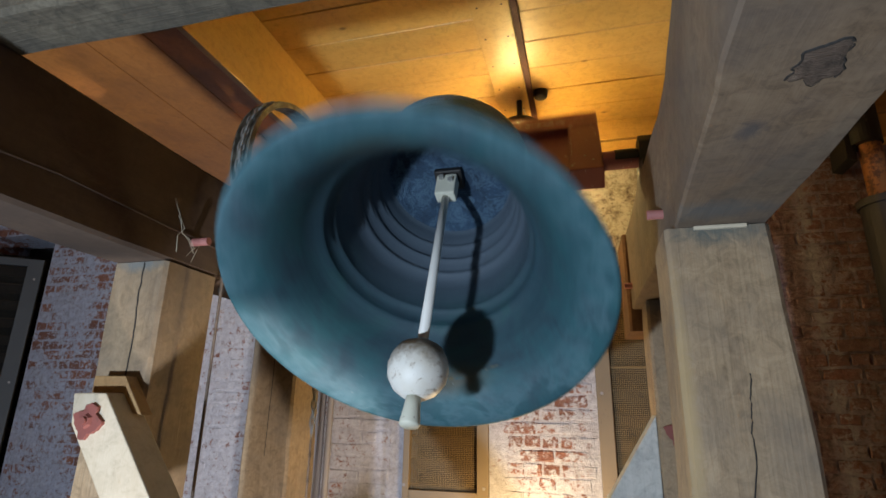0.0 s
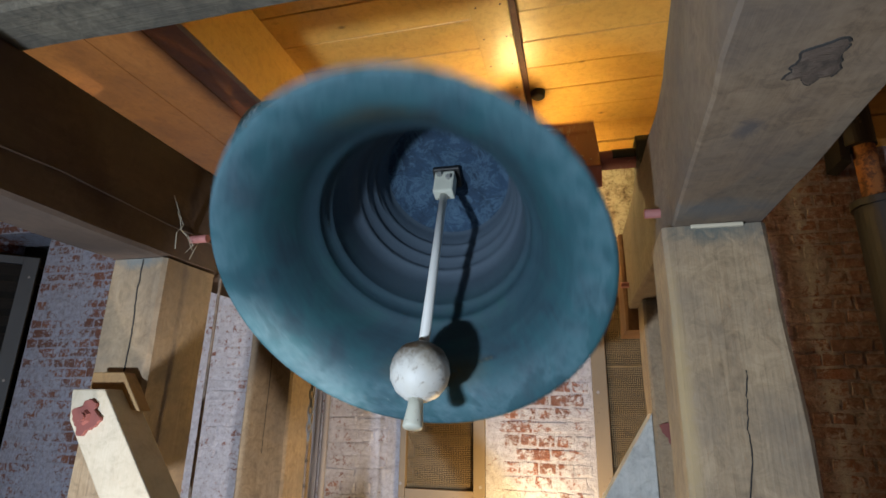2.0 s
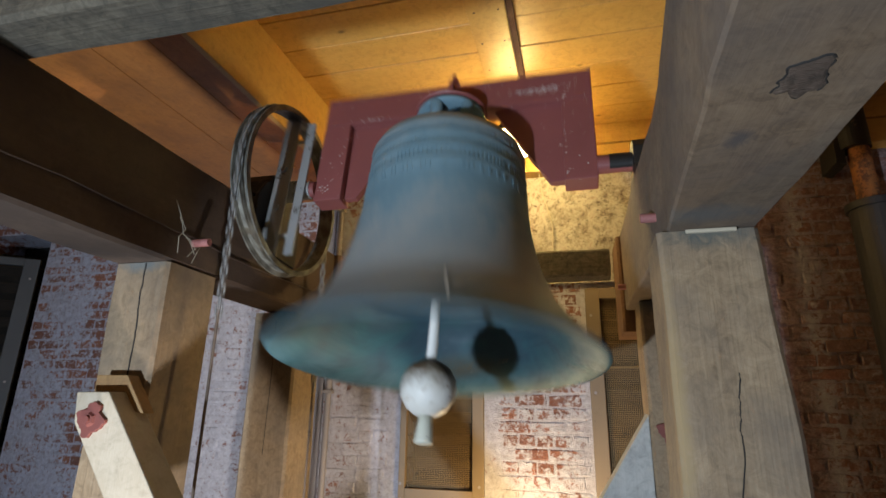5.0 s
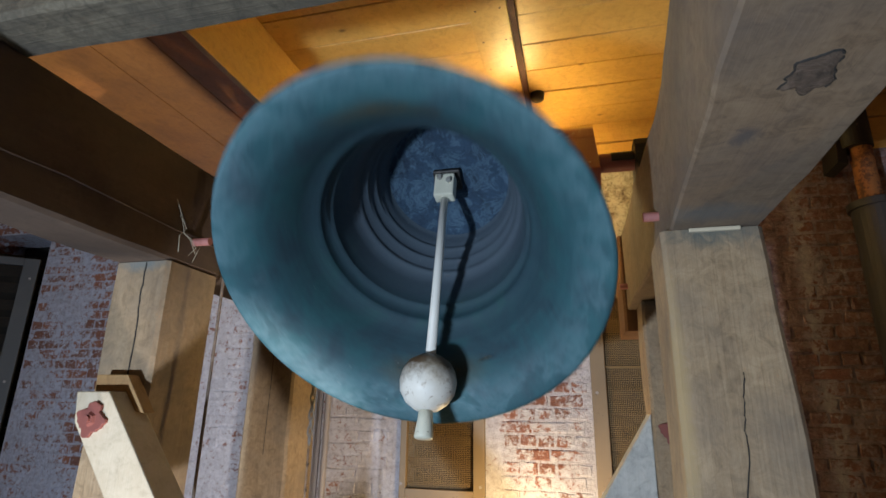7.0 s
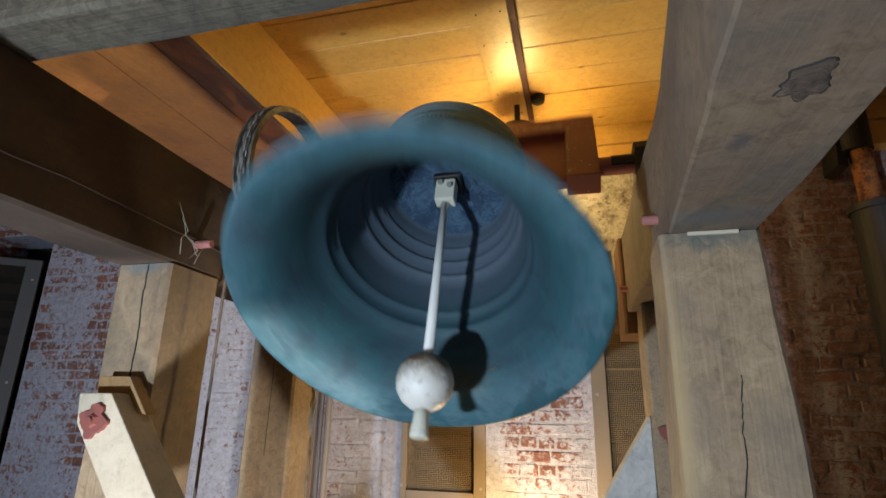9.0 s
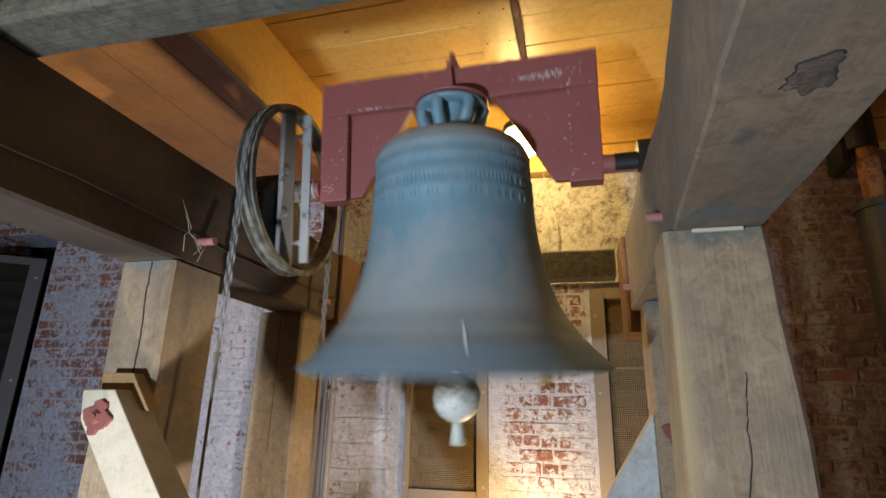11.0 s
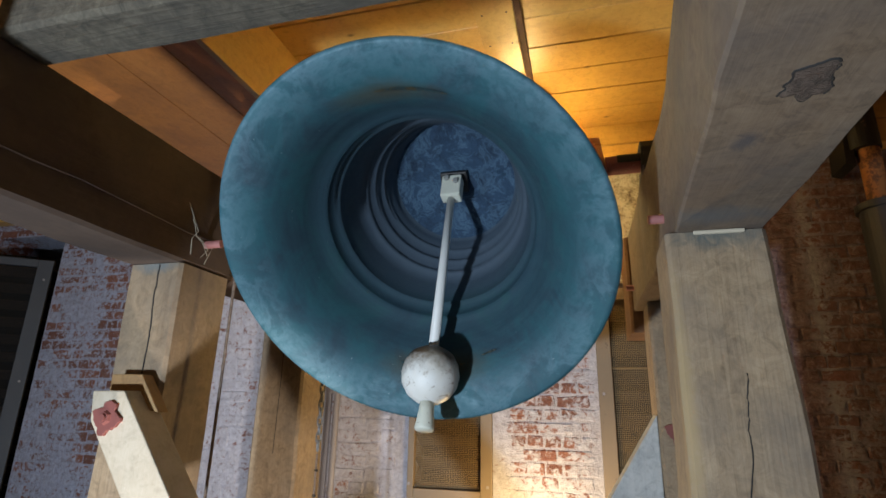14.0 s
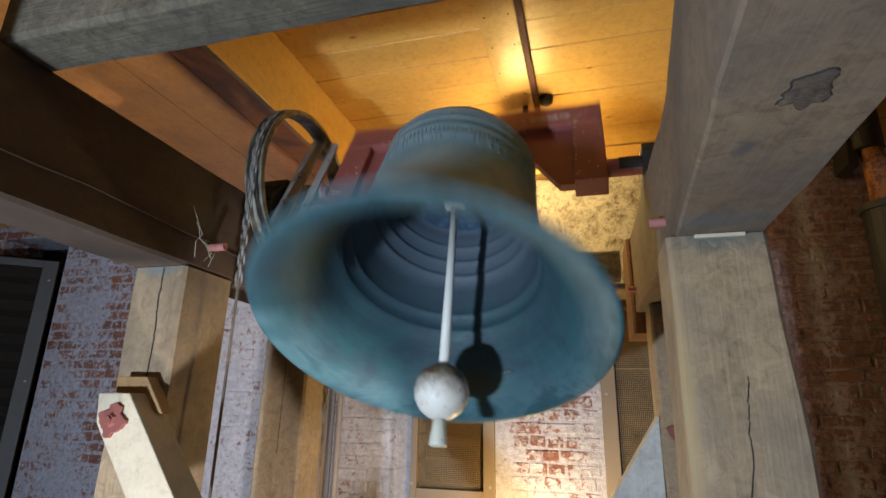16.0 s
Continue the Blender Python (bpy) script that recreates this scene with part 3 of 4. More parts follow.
# ---------------------------------------------------------------- the bell frame
beams = {}
for nm, dims, mat, lab, sd in (
    ("long_beam", (LX0, LX1, -1.2, 3.343, BEAM_Z0, BEAM_Z1), OLD["y"], "dark old oak bell-frame beam", 1),
    ("long_beam", (RX0, RX1, -1.2, 3.283, BEAM_Z0, BEAM_Z1), OAK["y"], "grey weathered oak bell-frame beam with knots", 2),
    ("frame_post", (LX0, LX1 + 0.001, 1.85, 2.16, 0, BEAM_Z0 - 0.002), OAK["z"], "squared oak post with a long drying crack", 3),
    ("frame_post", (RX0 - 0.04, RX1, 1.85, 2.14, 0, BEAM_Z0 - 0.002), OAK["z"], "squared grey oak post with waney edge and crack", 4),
    ("frame_post", (LX0 - 0.09, LX1 - 0.045, 3.02, 3.34, 0, BEAM_Z0 - 0.002), OAK["z"], "squared oak post under the far beam end", 5),
    ("frame_post", (RX0 + 0.01, RX1, 3.0, 3.28, 0, BEAM_Z0 - 0.002), OAK["z"], "squared oak post under the far beam end", 6),
    ("cross_beam", (LX0 + 0.235, RX1 + 0.3, 0.985, 1.155, BEAM_Z1 - 0.005, BEAM_Z1 + 0.3), OAK["x"], "grey rough-sawn oak cross beam over the beams", 7),
    ("beam_end", (LX0 + 0.02, LX1 + 0.045, 3.345, 3.745, 2.03, BEAM_Z1 - 0.01), CORBEL, "deep red-brown oak bearer under the dark beam's end", 9),
    ("beam_end", (RX0 - 0.06, RX1 - 0.02, 3.285, 3.66, 2.03, BEAM_Z1 - 0.01), CORBEL, "deep red-brown oak bearer under the grey beam's end", 10),
    ("cross_beam", (LX1 + 0.05, RX0 - 0.08, 3.62, 3.80, 2.45, 2.63), OAK["x"], "oak cross beam between the long beams", 8),
):
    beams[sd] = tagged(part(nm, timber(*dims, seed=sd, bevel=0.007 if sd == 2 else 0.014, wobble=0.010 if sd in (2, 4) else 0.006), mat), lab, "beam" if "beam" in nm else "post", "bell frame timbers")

for v in beams[2].data.vertices:
    # the grey beam is not sawn straight: it swells inwards towards both ends
    near = min(max((1.85 - v.co.y) / 0.95, 0.0), 1.6)
    far = min(max((v.co.y - 1.85) / 1.43, 0.0), 1.0)
    v.co.x += (-0.008 - 0.052 * near - 0.030 * far) if v.co.x < 0.47 else -0.016 * near

for v in beams[4].data.vertices:
    # the grey post spreads towards its foot
    if v.co.x > 0.5:
        v.co.x += 0.038 * max(BEAM_Z0 - v.co.z, 0.0)

# ---------------------------------------------------------------- the swinging bell
AX, AY, AZ = -0.579, 2.552, 2.734
PERIOD, PEAK = 1.7343, 0.1521

# how far single swings stray from the mean: seconds, degrees
STRAY = [(0, -2), (0.5, 4), (1, 0), (1.5, -1.5), (2, -0.5), (2.5, 0), (3, 0), (3.5, -1), (4, 3), (4.4, 0), (6.5, 0), (7, -0.5), (7.5, 3.5), (8, 0), (8.5, 1.0), (9, -0.5), (11.5, 0), (12, 3), (12.5, 0), (13, 0), (13.5, 1.5), (14, 1.2), (14.5, 0.8), (15, 0), (15.5, 2.5), (16, 0)]


def swing(t):
    a = 2 * math.pi * (t - PEAK) / PERIOD
    extra = np.interp(t, [q[0] for q in STRAY], [q[1] for q in STRAY])
    return -0.0483 + 0.8493 * math.cos(a) + 0.047 * math.cos(2 * a) + radians(extra)


# how far single strokes of the clapper stray from its mean swing: seconds, degrees
UNEVEN = [(0, 4.0), (0.5, -0.9), (1.5, -5.1), (2, 2.6), (2.5, 0.8), (3, 4.0), (3.5, 3.3), (4, 3.1), (6.5, 5.4), (7, -4.8), (7.5, 3.1), (8.5, 6.0), (9, 1.3), (12, 5.2), (12.5, -0.7), (13.5, 0.7), (14, 0.3), (14.5, 1.1), (15.5, -1.7), (16, -1.1)]
UNEVEN = sorted(UNEVEN + [(PEAK + PERIOD * (n + 0.5), 0.0) for n in range(-1, 10)])


def clap(t):
    a = 2 * math.pi * (t - PEAK) / PERIOD
    extra = np.interp(t, [q[0] for q in UNEVEN], [q[1] for q in UNEVEN])
    return radians(extra + 20.78 * math.cos(a) - 5.97 * math.sin(a) - 3.15 * math.cos(3 * a) + 1.86 * math.sin(3 * a))


bell = empty("church_bell", (AX, AY, AZ))
tagged(bell, "large blue-green bronze bell swinging under a red steel headstock", "bell")
OUTER = [(0.0, 0.212), (0.14, 0.212), (0.225, 0.207), (0.24, 0.198), (0.246, 0.186), (0.30, 0.172), (0.345, 0.150), (0.376, 0.118), (0.392, 0.082), (0.398, 0.068), (0.394, 0.058), (0.393, 0.02), (0.398, 0.012), (0.398, -0.004), (0.394, -0.012),
         (0.396, -0.055), (0.403, -0.062), (0.403, -0.078), (0.398, -0.085), (0.401, -0.13), (0.407, -0.137), (0.407, -0.150), (0.404, -0.157), (0.412, -0.26),
         (0.425, -0.36), (0.445, -0.47), (0.475, -0.58), (0.515, -0.68), (0.560, -0.76), (0.566, -0.763), (0.572, -0.772), (0.612, -0.825), (0.618, -0.828), (0.655, -0.872), (0.70, -0.915), (0.735, -0.945), (0.744, -0.957)]
INNER = [(0.738, -0.966), (0.726, -0.965), (0.685, -0.947), (0.607, -0.905), (0.550, -0.825), (0.497, -0.735), (0.460, -0.64), (0.446, -0.633), (0.446, -0.622), (0.432, -0.56), (0.419, -0.553), (0.420, -0.542), (0.412, -0.50), (0.398, -0.42), (0.381, -0.335),
         (0.366, -0.330), (0.372, -0.322), (0.362, -0.312), (0.357, -0.25), (0.345, -0.246), (0.352, -0.237), (0.345, -0.228), (0.341, -0.16), (0.327, -0.156), (0.333, -0.147), (0.326, -0.138), (0.322, -0.08), (0.308, -0.045), (0.28, -0.02), (0.2, -0.012), (0.0, -0.012)]
body = part("bell_body", lathe(OUTER, 96), BRONZE, bell, smooth=True)
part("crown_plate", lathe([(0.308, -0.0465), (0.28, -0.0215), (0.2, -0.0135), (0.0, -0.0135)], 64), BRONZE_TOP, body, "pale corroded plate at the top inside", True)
part("bell_inside", lathe([OUTER[-1]] + INNER, 96), BRONZE_IN_SHADED, body, "blue-green inner wall with cast rings", True)


def crown():
    bm = lathe([(0.0, 0.40), (0.12, 0.40), (0.10, 0.36), (0.085, 0.30), (0.09, 0.24), (0.11, 0.205), (0.0, 0.195)], 24)
    for k in range(6):
        a = 2 * math.pi * k / 6 + 0.26
        c, s = math.cos(a), math.sin(a)
        tube([(r * c, r * s, z) for r, z in ((0.085, 0.205), (0.12, 0.25), (0.15, 0.31), (0.165, 0.36), (0.15, 0.395), (0.09, 0.40))], 0.035, 8, bm)
    lathe([(0.10, 0.372), (0.178, 0.372), (0.185, 0.385), (0.178, 0.402), (0.10, 0.402)], 32, bm)
    return bm


part("crown", crown(), BRONZE_CROWN, bell, "blue-green bronze crown with canon loops", True)
head = part("headstock", block(-0.749, 0.749, -0.012, 0.105, 0.42, 0.611, 0.008), RED, bell, "dark red painted steel headstock")
for sx in (-1, 1):
    def side(*xs):
        return sorted(sx * v for v in xs)
    part("leg", block(*side(0.59, 0.749), -0.011, 0.104, -0.075, 0.418, 0.007), RED, head)
    part("gusset", prism([(sx * 0.60, 0.43), (sx * 0.235, 0.43), (sx * 0.235, 0.418), (sx * 0.52, -0.05), (sx * 0.60, -0.05)], 0.036, 0.08, 0.004), RED, head)
    part("axle", rod((sx * 0.745, 0, -0.0), (sx * 0.97, 0, -0.0), 0.045, sides=24), RED, bell, smooth=False)
# black half shell over one side of the right axle
axle_dark = rod((0.80, 0, 0), (0.985, 0, 0), 0.049, sides=24)
bmesh.ops.delete(axle_dark, geom=[f for f in axle_dark.faces if f.calc_center_median().normalized().dot(Vector((0, -0.85, 0.53))) < 0.0], context="FACES")
part("axle_dark", axle_dark, BLACK, bell, "black half shell on one side of the axle")
part("flange", lathe([(0.0, 0.42), (0.19, 0.42), (0.197, 0.412), (0.19, 0.404), (0.0, 0.404)], 32), RED, head)
part("clamp", prism([(-0.026, 0.42), (0.026, 0.42), (0.010, 0.605), (-0.010, 0.605)], -0.050, -0.013, 0.003), RED, head, "narrow red wedge welded to the front")
part("washer", rod((0, 0.03, 0.611), (0, 0.03, 0.622), 0.045, sides=20), RED, head)
part("nut", rod((0, 0.03, 0.622), (0, 0.03, 0.665), 0.034, sides=6), RED, head)
part("stud", rod((0, 0.03, 0.66), (0, 0.03, 0.71), 0.016, sides=12), RED, head)
for a in range(0, 360, 60):
    part("bolt", rod((0.15 * math.cos(radians(a)), 0.15 * math.sin(radians(a)), 0.39), (0.15 * math.cos(radians(a)), 0.15 * math.sin(radians(a)), 0.432), 0.017, sides=6), RED, head)

# flaked paint: small pale chips on the headstock's front
rc = random.Random(21)
chips = bmesh.new()
for cx, cz, wx, wz, n in ((0.47, 0.50, 0.13, 0.018, 110), (0.60, 0.42, 0.008, 0.05, 16), (0.60, 0.12, 0.008, 0.17, 22), (0.68, 0.2, 0.05, 0.18, 5), (-0.45, 0.435, 0.09, 0.006, 20), (-0.70, 0.0, 0.035, 0.05, 12), (-0.62, 0.22, 0.10, 0.14, 8), (0.2, 0.5, 0.4, 0.08, 5)):
    for _ in range(n):
        px, pz, pr = cx + rc.gauss(0, wx * 0.6), cz + rc.gauss(0, wz * 0.6), rc.uniform(0.0012, 0.0045)
        if not (0.425 < pz < 0.60 and abs(px) < 0.74 or 0.60 < abs(px) < 0.742 and -0.06 < pz < 0.41):
            continue
        ring = [(px + pr * rc.uniform(0.5, 2.2) * math.cos(a), pz + pr * rc.uniform(0.5, 1.2) * math.sin(a)) for a in [2 * math.pi * k / 6 for k in range(6)]]
        prism(ring, -0.0135, -0.010, 0, chips)
tagged(part("paint_chips", chips, CHIP, head, "pale flaked spots in the red paint"), kind="stuff")

# bars for the unreadable cast lines
for z, tall, count in ((0.038, 0.022, 150), (-0.036, 0.03, 120), (-0.107, 0.03, 120), (-0.185, 0.026, 120)):
    ib = bmesh.new()
    rr = random.Random(int(-z * 1000))
    for k in range(count):
        if rr.random() < (0.5 if z < -0.15 else 0.14):
            continue
        a = 2 * math.pi * k / count
        own = block(-0.006, 0.006, -0.0018, 0.003, -tall / 2, tall / 2, 0)
        own.transform(Matrix.Rotation(a, 4, "Z") @ pose(0, -0.3945 - 0.09 * max(-z - 0.036, 0.0) , z))
        join(ib, own)
    tagged(part("inscription", ib, BRONZE, body), kind="stuff")

# wear marks where the clapper strikes, and a pale scratch on the rim
def on_lip(profile, a0, a1, i0, i1, lift, n=12, ragged=0.0):
    """A thin worn patch that follows the profile from one of its points to another, with uneven ends."""
    rj = random.Random(int(a0))
    bm = bmesh.new()
    grid = []
    (r0, z0), (r1, z1) = profile[i0], profile[i1]
    for k in range(n + 1):
        a = radians(a0 + (a1 - a0) * k / n)
        taper = math.sin(math.pi * k / n) ** 0.5 if ragged else 1.0
        lo = 0.5 - 0.5 * taper * (1 - rj.uniform(0, ragged))
        hi = 0.5 + 0.5 * taper * (1 - rj.uniform(0, ragged))
        row = []
        for f in (lo, (lo + hi) / 2, hi + 1e-4):
            rr = r0 + (r1 - r0) * f + lift
            row.append(bm.verts.new((rr * math.cos(a), rr * math.sin(a), z0 + (z1 - z0) * f)))
        grid.append(row)
    for g0, g1 in zip(grid, grid[1:]):
        for k in range(len(g0) - 1):
            bm.faces.new((g0[k], g0[k + 1], g1[k + 1], g1[k]))
    bmesh.ops.recalc_face_normals(bm, faces=bm.faces[:])
    return bm


def along(f):
    (r0, z0), (r1, z1) = INNER[3], INNER[4]
    return (r0 + (r1 - r0) * f, z0 + (z1 - z0) * f)


part("strike_mark", on_lip([along(0.30), along(0.62)], 266, 292, 0, 1, -0.005, 60, 0.55), STRIKE, body, "brown band worn by the clapper", True)
part("strike_mark", on_lip([along(0.40), along(0.50)], 268, 281, 0, 1, -0.008, 30, 0.95), BARE, body, "bare bronze patch worn by the clapper", True)
part("strike_mark", on_lip([along(0.62), along(0.86)], 76, 108, 0, 1, -0.005, 70, 0.55), STRIKE, body, "brown band worn by the clapper", True)
part("strike_mark", on_lip([along(0.84), along(0.96)], 62, 70, 0, 1, -0.008, 24, 0.95), BARE, body, "bare bronze patch worn by the clapper", True)
part("scratch", on_lip(OUTER, 286.3, 287.1, 30, 33, 0.004, 2), WHITE, body, "pale scratch on the rim", True)

# clapper, hung at its pin
PIN = -0.10
clapper = part("clapper", rod((0, 0, -0.03), (0, 0, -0.93), 0.018, 0.022, 20), WHITE, bell, "white painted iron clapper", True)
clapper.location = (0, 0, PIN)
part("ball", lathe([(0.0, -0.885), (0.028, -0.885), (0.045, -0.892), (0.088, -0.92), (0.11, -0.96), (0.117, -1.0), (0.11, -1.045), (0.085, -1.085), (0.05, -1.11), (0.03, -1.116), (0.0, -1.117)], 40), BALL, clapper, "white painted ball with rust on top", True)
part("tail", lathe([(0.0, -1.11), (0.028, -1.112), (0.03, -1.15), (0.038, -1.215), (0.034, -1.222), (0.0, -1.223)], 24), CREAM, clapper, "", True)
part("eye", block(-0.05, 0.05, -0.035, 0.035, -0.085, 0.045, 0.01), CREAM, clapper, "cream painted clapper eye")
for sx, dz in ((-0.024, 0.018), (0.024, -0.004)):
    part("bolt", rod((sx, -0.034, dz), (sx, -0.05, dz), 0.014, sides=6), RIM, clapper)
part("staple", block(-0.07, 0.07, -0.055, 0.055, -0.05, -0.013, 0.008), BLACK, bell, "black iron clapper staple")

# rope wheel on the axle
WX, WR = -0.905, 0.455
wheel = part("wheel", rod((WX - 0.05, 0, 0), (WX + 0.05, 0, 0), 0.06, sides=20), RIM, bell, "grey steel chain wheel hub")


def channel():
    own = lathe([(WR - 0.012, -0.045), (WR + 0.018, -0.045), (WR + 0.018, -0.037), (WR - 0.004, -0.03), (WR - 0.004, 0.03), (WR + 0.018, 0.037), (WR + 0.018, 0.045), (WR - 0.012, 0.045), (WR - 0.012, -0.045)], 72)
    own.transform(Matrix.Translation((WX, 0, 0)) @ Matrix.Rotation(radians(90), 4, "Y"))
    return own


part("rim", channel(), GRIMY, wheel, "greasy grooved steel rim")
# two bars run across the wheel, a wide folded one and a narrow one, bolted to both sides of the rim
spoke = block(WX - 0.060, WX + 0.034, -0.078, -0.066, -WR + 0.012, WR - 0.012, 0.003)
block(WX - 0.060, WX - 0.050, -0.064, 0.02, -WR + 0.06, WR - 0.06, 0.002, spoke)
part("spoke", spoke, SPOKE, wheel, "wide pale grey folded steel bar")
part("spoke", block(WX + 0.072, WX + 0.122, -0.062, -0.050, -WR + 0.04, WR - 0.04, 0.003), SPOKE, wheel, "narrow pale grey steel bar")
part("hub", rod((WX - 0.12, 0, 0), (WX + 0.135, 0, 0), 0.05, sides=24), SPOKE, wheel, "pale grey hub", False)
for z in (-0.30, 0.30):
    part("spacer", rod((WX - 0.05, -0.045, z), (WX + 0.10, -0.045, z), 0.014, sides=12), RIM, wheel)
for z in (-0.14, 0.10):
    part("bolt", rod((WX - 0.012, -0.078, z), (WX - 0.012, -0.092, z), 0.020, sides=6), SPOKE, wheel)

guard = part("bearing_plate", prism([(2.36, 2.40), (2.80, 2.36), (2.82, 2.62), (2.72, 2.74), (2.58, 2.79), (2.44, 2.76), (2.37, 2.66)], -0.018, 0.0, 0.004), BLACK)
guard.matrix_world = Matrix.Translation((LX1 + 0.001, 0, 0)) @ Matrix.Rotation(radians(90), 4, "Z")
tagged(guard, "black iron plate on the beam behind the wheel", "plate")
# bearings on the beams
for x0, x1 in ((LX1 - 0.16, LX1 + 0.02), (RX0 - 0.02, RX0 + 0.16)):
    bearing = empty("bearing_block", ((x0 + x1) / 2, AY, BEAM_Z1))
    tagged(bearing, "black cast iron axle bearing bolted on the beam", "bearing", "axle bearings")
    part("housing", prism([(-0.16, 0), (0.16, 0), (0.15, 0.05), (0.09, 0.07), (0.085, 0.17), (0.05, 0.215), (-0.05, 0.215), (-0.085, 0.17), (-0.09, 0.07), (-0.15, 0.05)], -0.085, 0.085, 0.006), BLACK, bearing).rotation_euler = (0, 0, radians(90))
    for sy in (-0.12, 0.12):
        part("bolt", rod((0, sy, 0.05), (0, sy, 0.085), 0.022, sides=6), BLACK, bearing)


# ---------------------------------------------------------------- parts of the timbers


def crack(points, parent, r=0.004):
    tree = BVHTree.FromPolygons([v.co for v in parent.data.vertices], [p.vertices for p in parent.data.polygons])
    fine = []
    for a, b in zip(points, points[1:]):
        for k in range(4):
            p = Vector(a).lerp(Vector(b), k / 4) + noise.noise_vector(Vector(a) * 3 + Vector((0, 0, 11.3 * k))) * 0.003
            fine.append(tree.find_nearest(p)[0])
    part("crack", tube(fine, r, 6), VOID, parent, "dark drying crack")


crack([(-1.683, 1.849, 2.144), (-1.680, 1.849, 2.06), (-1.683, 1.849, 2.0), (-1.674, 1.849, 1.90), (-1.672, 1.849, 1.82), (-1.678, 1.849, 1.69), (-1.68, 1.849, 1.5)], beams[3], 0.0035)
crack([(0.486, 1.849, 1.70), (0.476, 1.849, 1.631), (0.472, 1.849, 1.58), (0.466, 1.849, 1.54), (0.47, 1.849, 1.48), (0.452, 1.849, 1.365), (0.45, 1.849, 1.2)], beams[4], 0.0022)
crack([(-1.77, 3.019, 2.1), (-1.765, 3.019, 1.7), (-1.77, 3.019, 1.2)], beams[5], 0.002)


def knot(x, y, r, parent, seed):
    """An old knot in the underside of the beam: a torn dark edge round a rough heart."""
    tree = BVHTree.FromPolygons([v.co for v in parent.data.vertices], [p.vertices for p in parent.data.polygons])

    def at(a, q, sink):
        e = q * r * (0.95 + 0.7 * noise.noise(Vector((math.cos(a) * 1.6, math.sin(a) * 1.6, seed))) + 0.16 * noise.noise(Vector((math.cos(a) * 5, math.sin(a) * 5, seed))))
        return tree.find_nearest(Vector((x + e * math.cos(a), y + 1.15 * e * math.sin(a), BEAM_Z0)))[0] + Vector((0, 0, sink))
    for a0, a1, thick in ((150, 300, 0.0032), (305, 400, 0.0022), (60, 130, 0.0014)):
        part("knot", tube([at(radians(v), 1.0, 0.0006) for v in range(a0, a1 + 1, 5)], thick, 6), VOID, parent, "dark torn edge of a knot")
    bm = bmesh.new()
    mid = bm.verts.new(at(0.0, 0.0, -0.003))
    rings = [[bm.verts.new(at(2 * math.pi * k / 24, q, -h)) for k in range(24)] for q, h in ((0.3, 0.0045), (0.55, 0.0015), (0.8, 0.004), (1.0, 0.0002))]
    for k in range(24):
        n = (k + 1) % 24
        bm.faces.new((mid, rings[0][k], rings[0][n]))
        for r0, r1 in zip(rings, rings[1:]):
            bm.faces.new((r0[k], r1[k], r1[n], r0[n]))
    bmesh.ops.recalc_face_normals(bm, faces=bm.faces[:])
    part("knot", bm, KNOTWOOD, parent, "brown heart of a knot", True)


knot(0.445, 1.03, 0.044, beams[2], 3.0)
part("shim", block(0.385, 0.535, 1.842, 1.90, 2.138, 2.150, 0.003), FLEX, beams[4], "pale wedge in the joint under the beam")


def rosette(where):
    ob = empty("anchor_plate", where)
    tagged(ob, "red oxide iron anchor plate with a bolt", "anchor plate", "anchor plates")
    outline = []
    for k in range(40):
        a = 2 * math.pi * k / 40
        r = 0.054 + 0.009 * math.cos(4 * a + 0.9) + 0.004 * math.cos(7 * a) + 0.003 * math.cos(13 * a + 1)
        outline.append((r * math.cos(a), r * math.sin(a)))
    part("plate", prism(outline, -0.012, 0.004, 0.002), ROSE, ob)
    part("nut", rod((0.0, -0.011, 0.0), (0.0, -0.022, 0.0), 0.028, 0.020, sides=6), ROSE, ob)
    part("bolt", rod((0.0, -0.022, 0.0), (0.0, -0.030, 0.0), 0.013, sides=12), ROSE, ob)
    return ob


# braces
brace = part("brace", prism([(-1.75, 1.625), (-1.609, 1.627), (-0.349, 0.0), (-0.555, 0.0), (-1.735, 1.519)], 1.712, 1.846, 0.006), PALE)
tagged(brace, "pale freshly cut oak brace against the post", "brace", "braces")
part("tenon", prism([(-1.756, 1.690), (-1.616, 1.690), (-1.515, 1.553), (-1.555, 1.558), (-1.612, 1.629), (-1.756, 1.629)], 1.79, 1.846, 0.004), TENON, brace, "brown tenon shoulder of the brace")
rosette((-1.655, 1.710, 1.531))
brace_far = part("brace", prism([(0.348, 1.585), (-0.395, 0.4), (-0.395, 0.0), (-0.15, 0.0), (-0.15, 0.4), (0.348, 1.20)], 3.02, 3.18, 0.006), GREYED)
tagged(brace_far, "pale grey-stained oak brace against the far post", "brace", "braces")
rosette((0.437, 2.995, 1.507))

# bolts through the beams
for x0, x1, yy, zz in ((LX1 - 0.01, LX1 + 0.082, 1.975, 2.262), (LX1 - 0.01, LX1 + 0.06, 3.14, 2.228), (RX0 - 0.066, RX0 + 0.01, 2.03, 2.262), (RX0 - 0.075, RX0 + 0.01, 3.2, 2.27)):
    bolt = tagged(part("through_bolt", rod((x0, yy, zz), (x1, yy, zz), 0.017, sides=16), BOLT), "pink-red painted bolt end in the beam", "bolt", "through bolts")

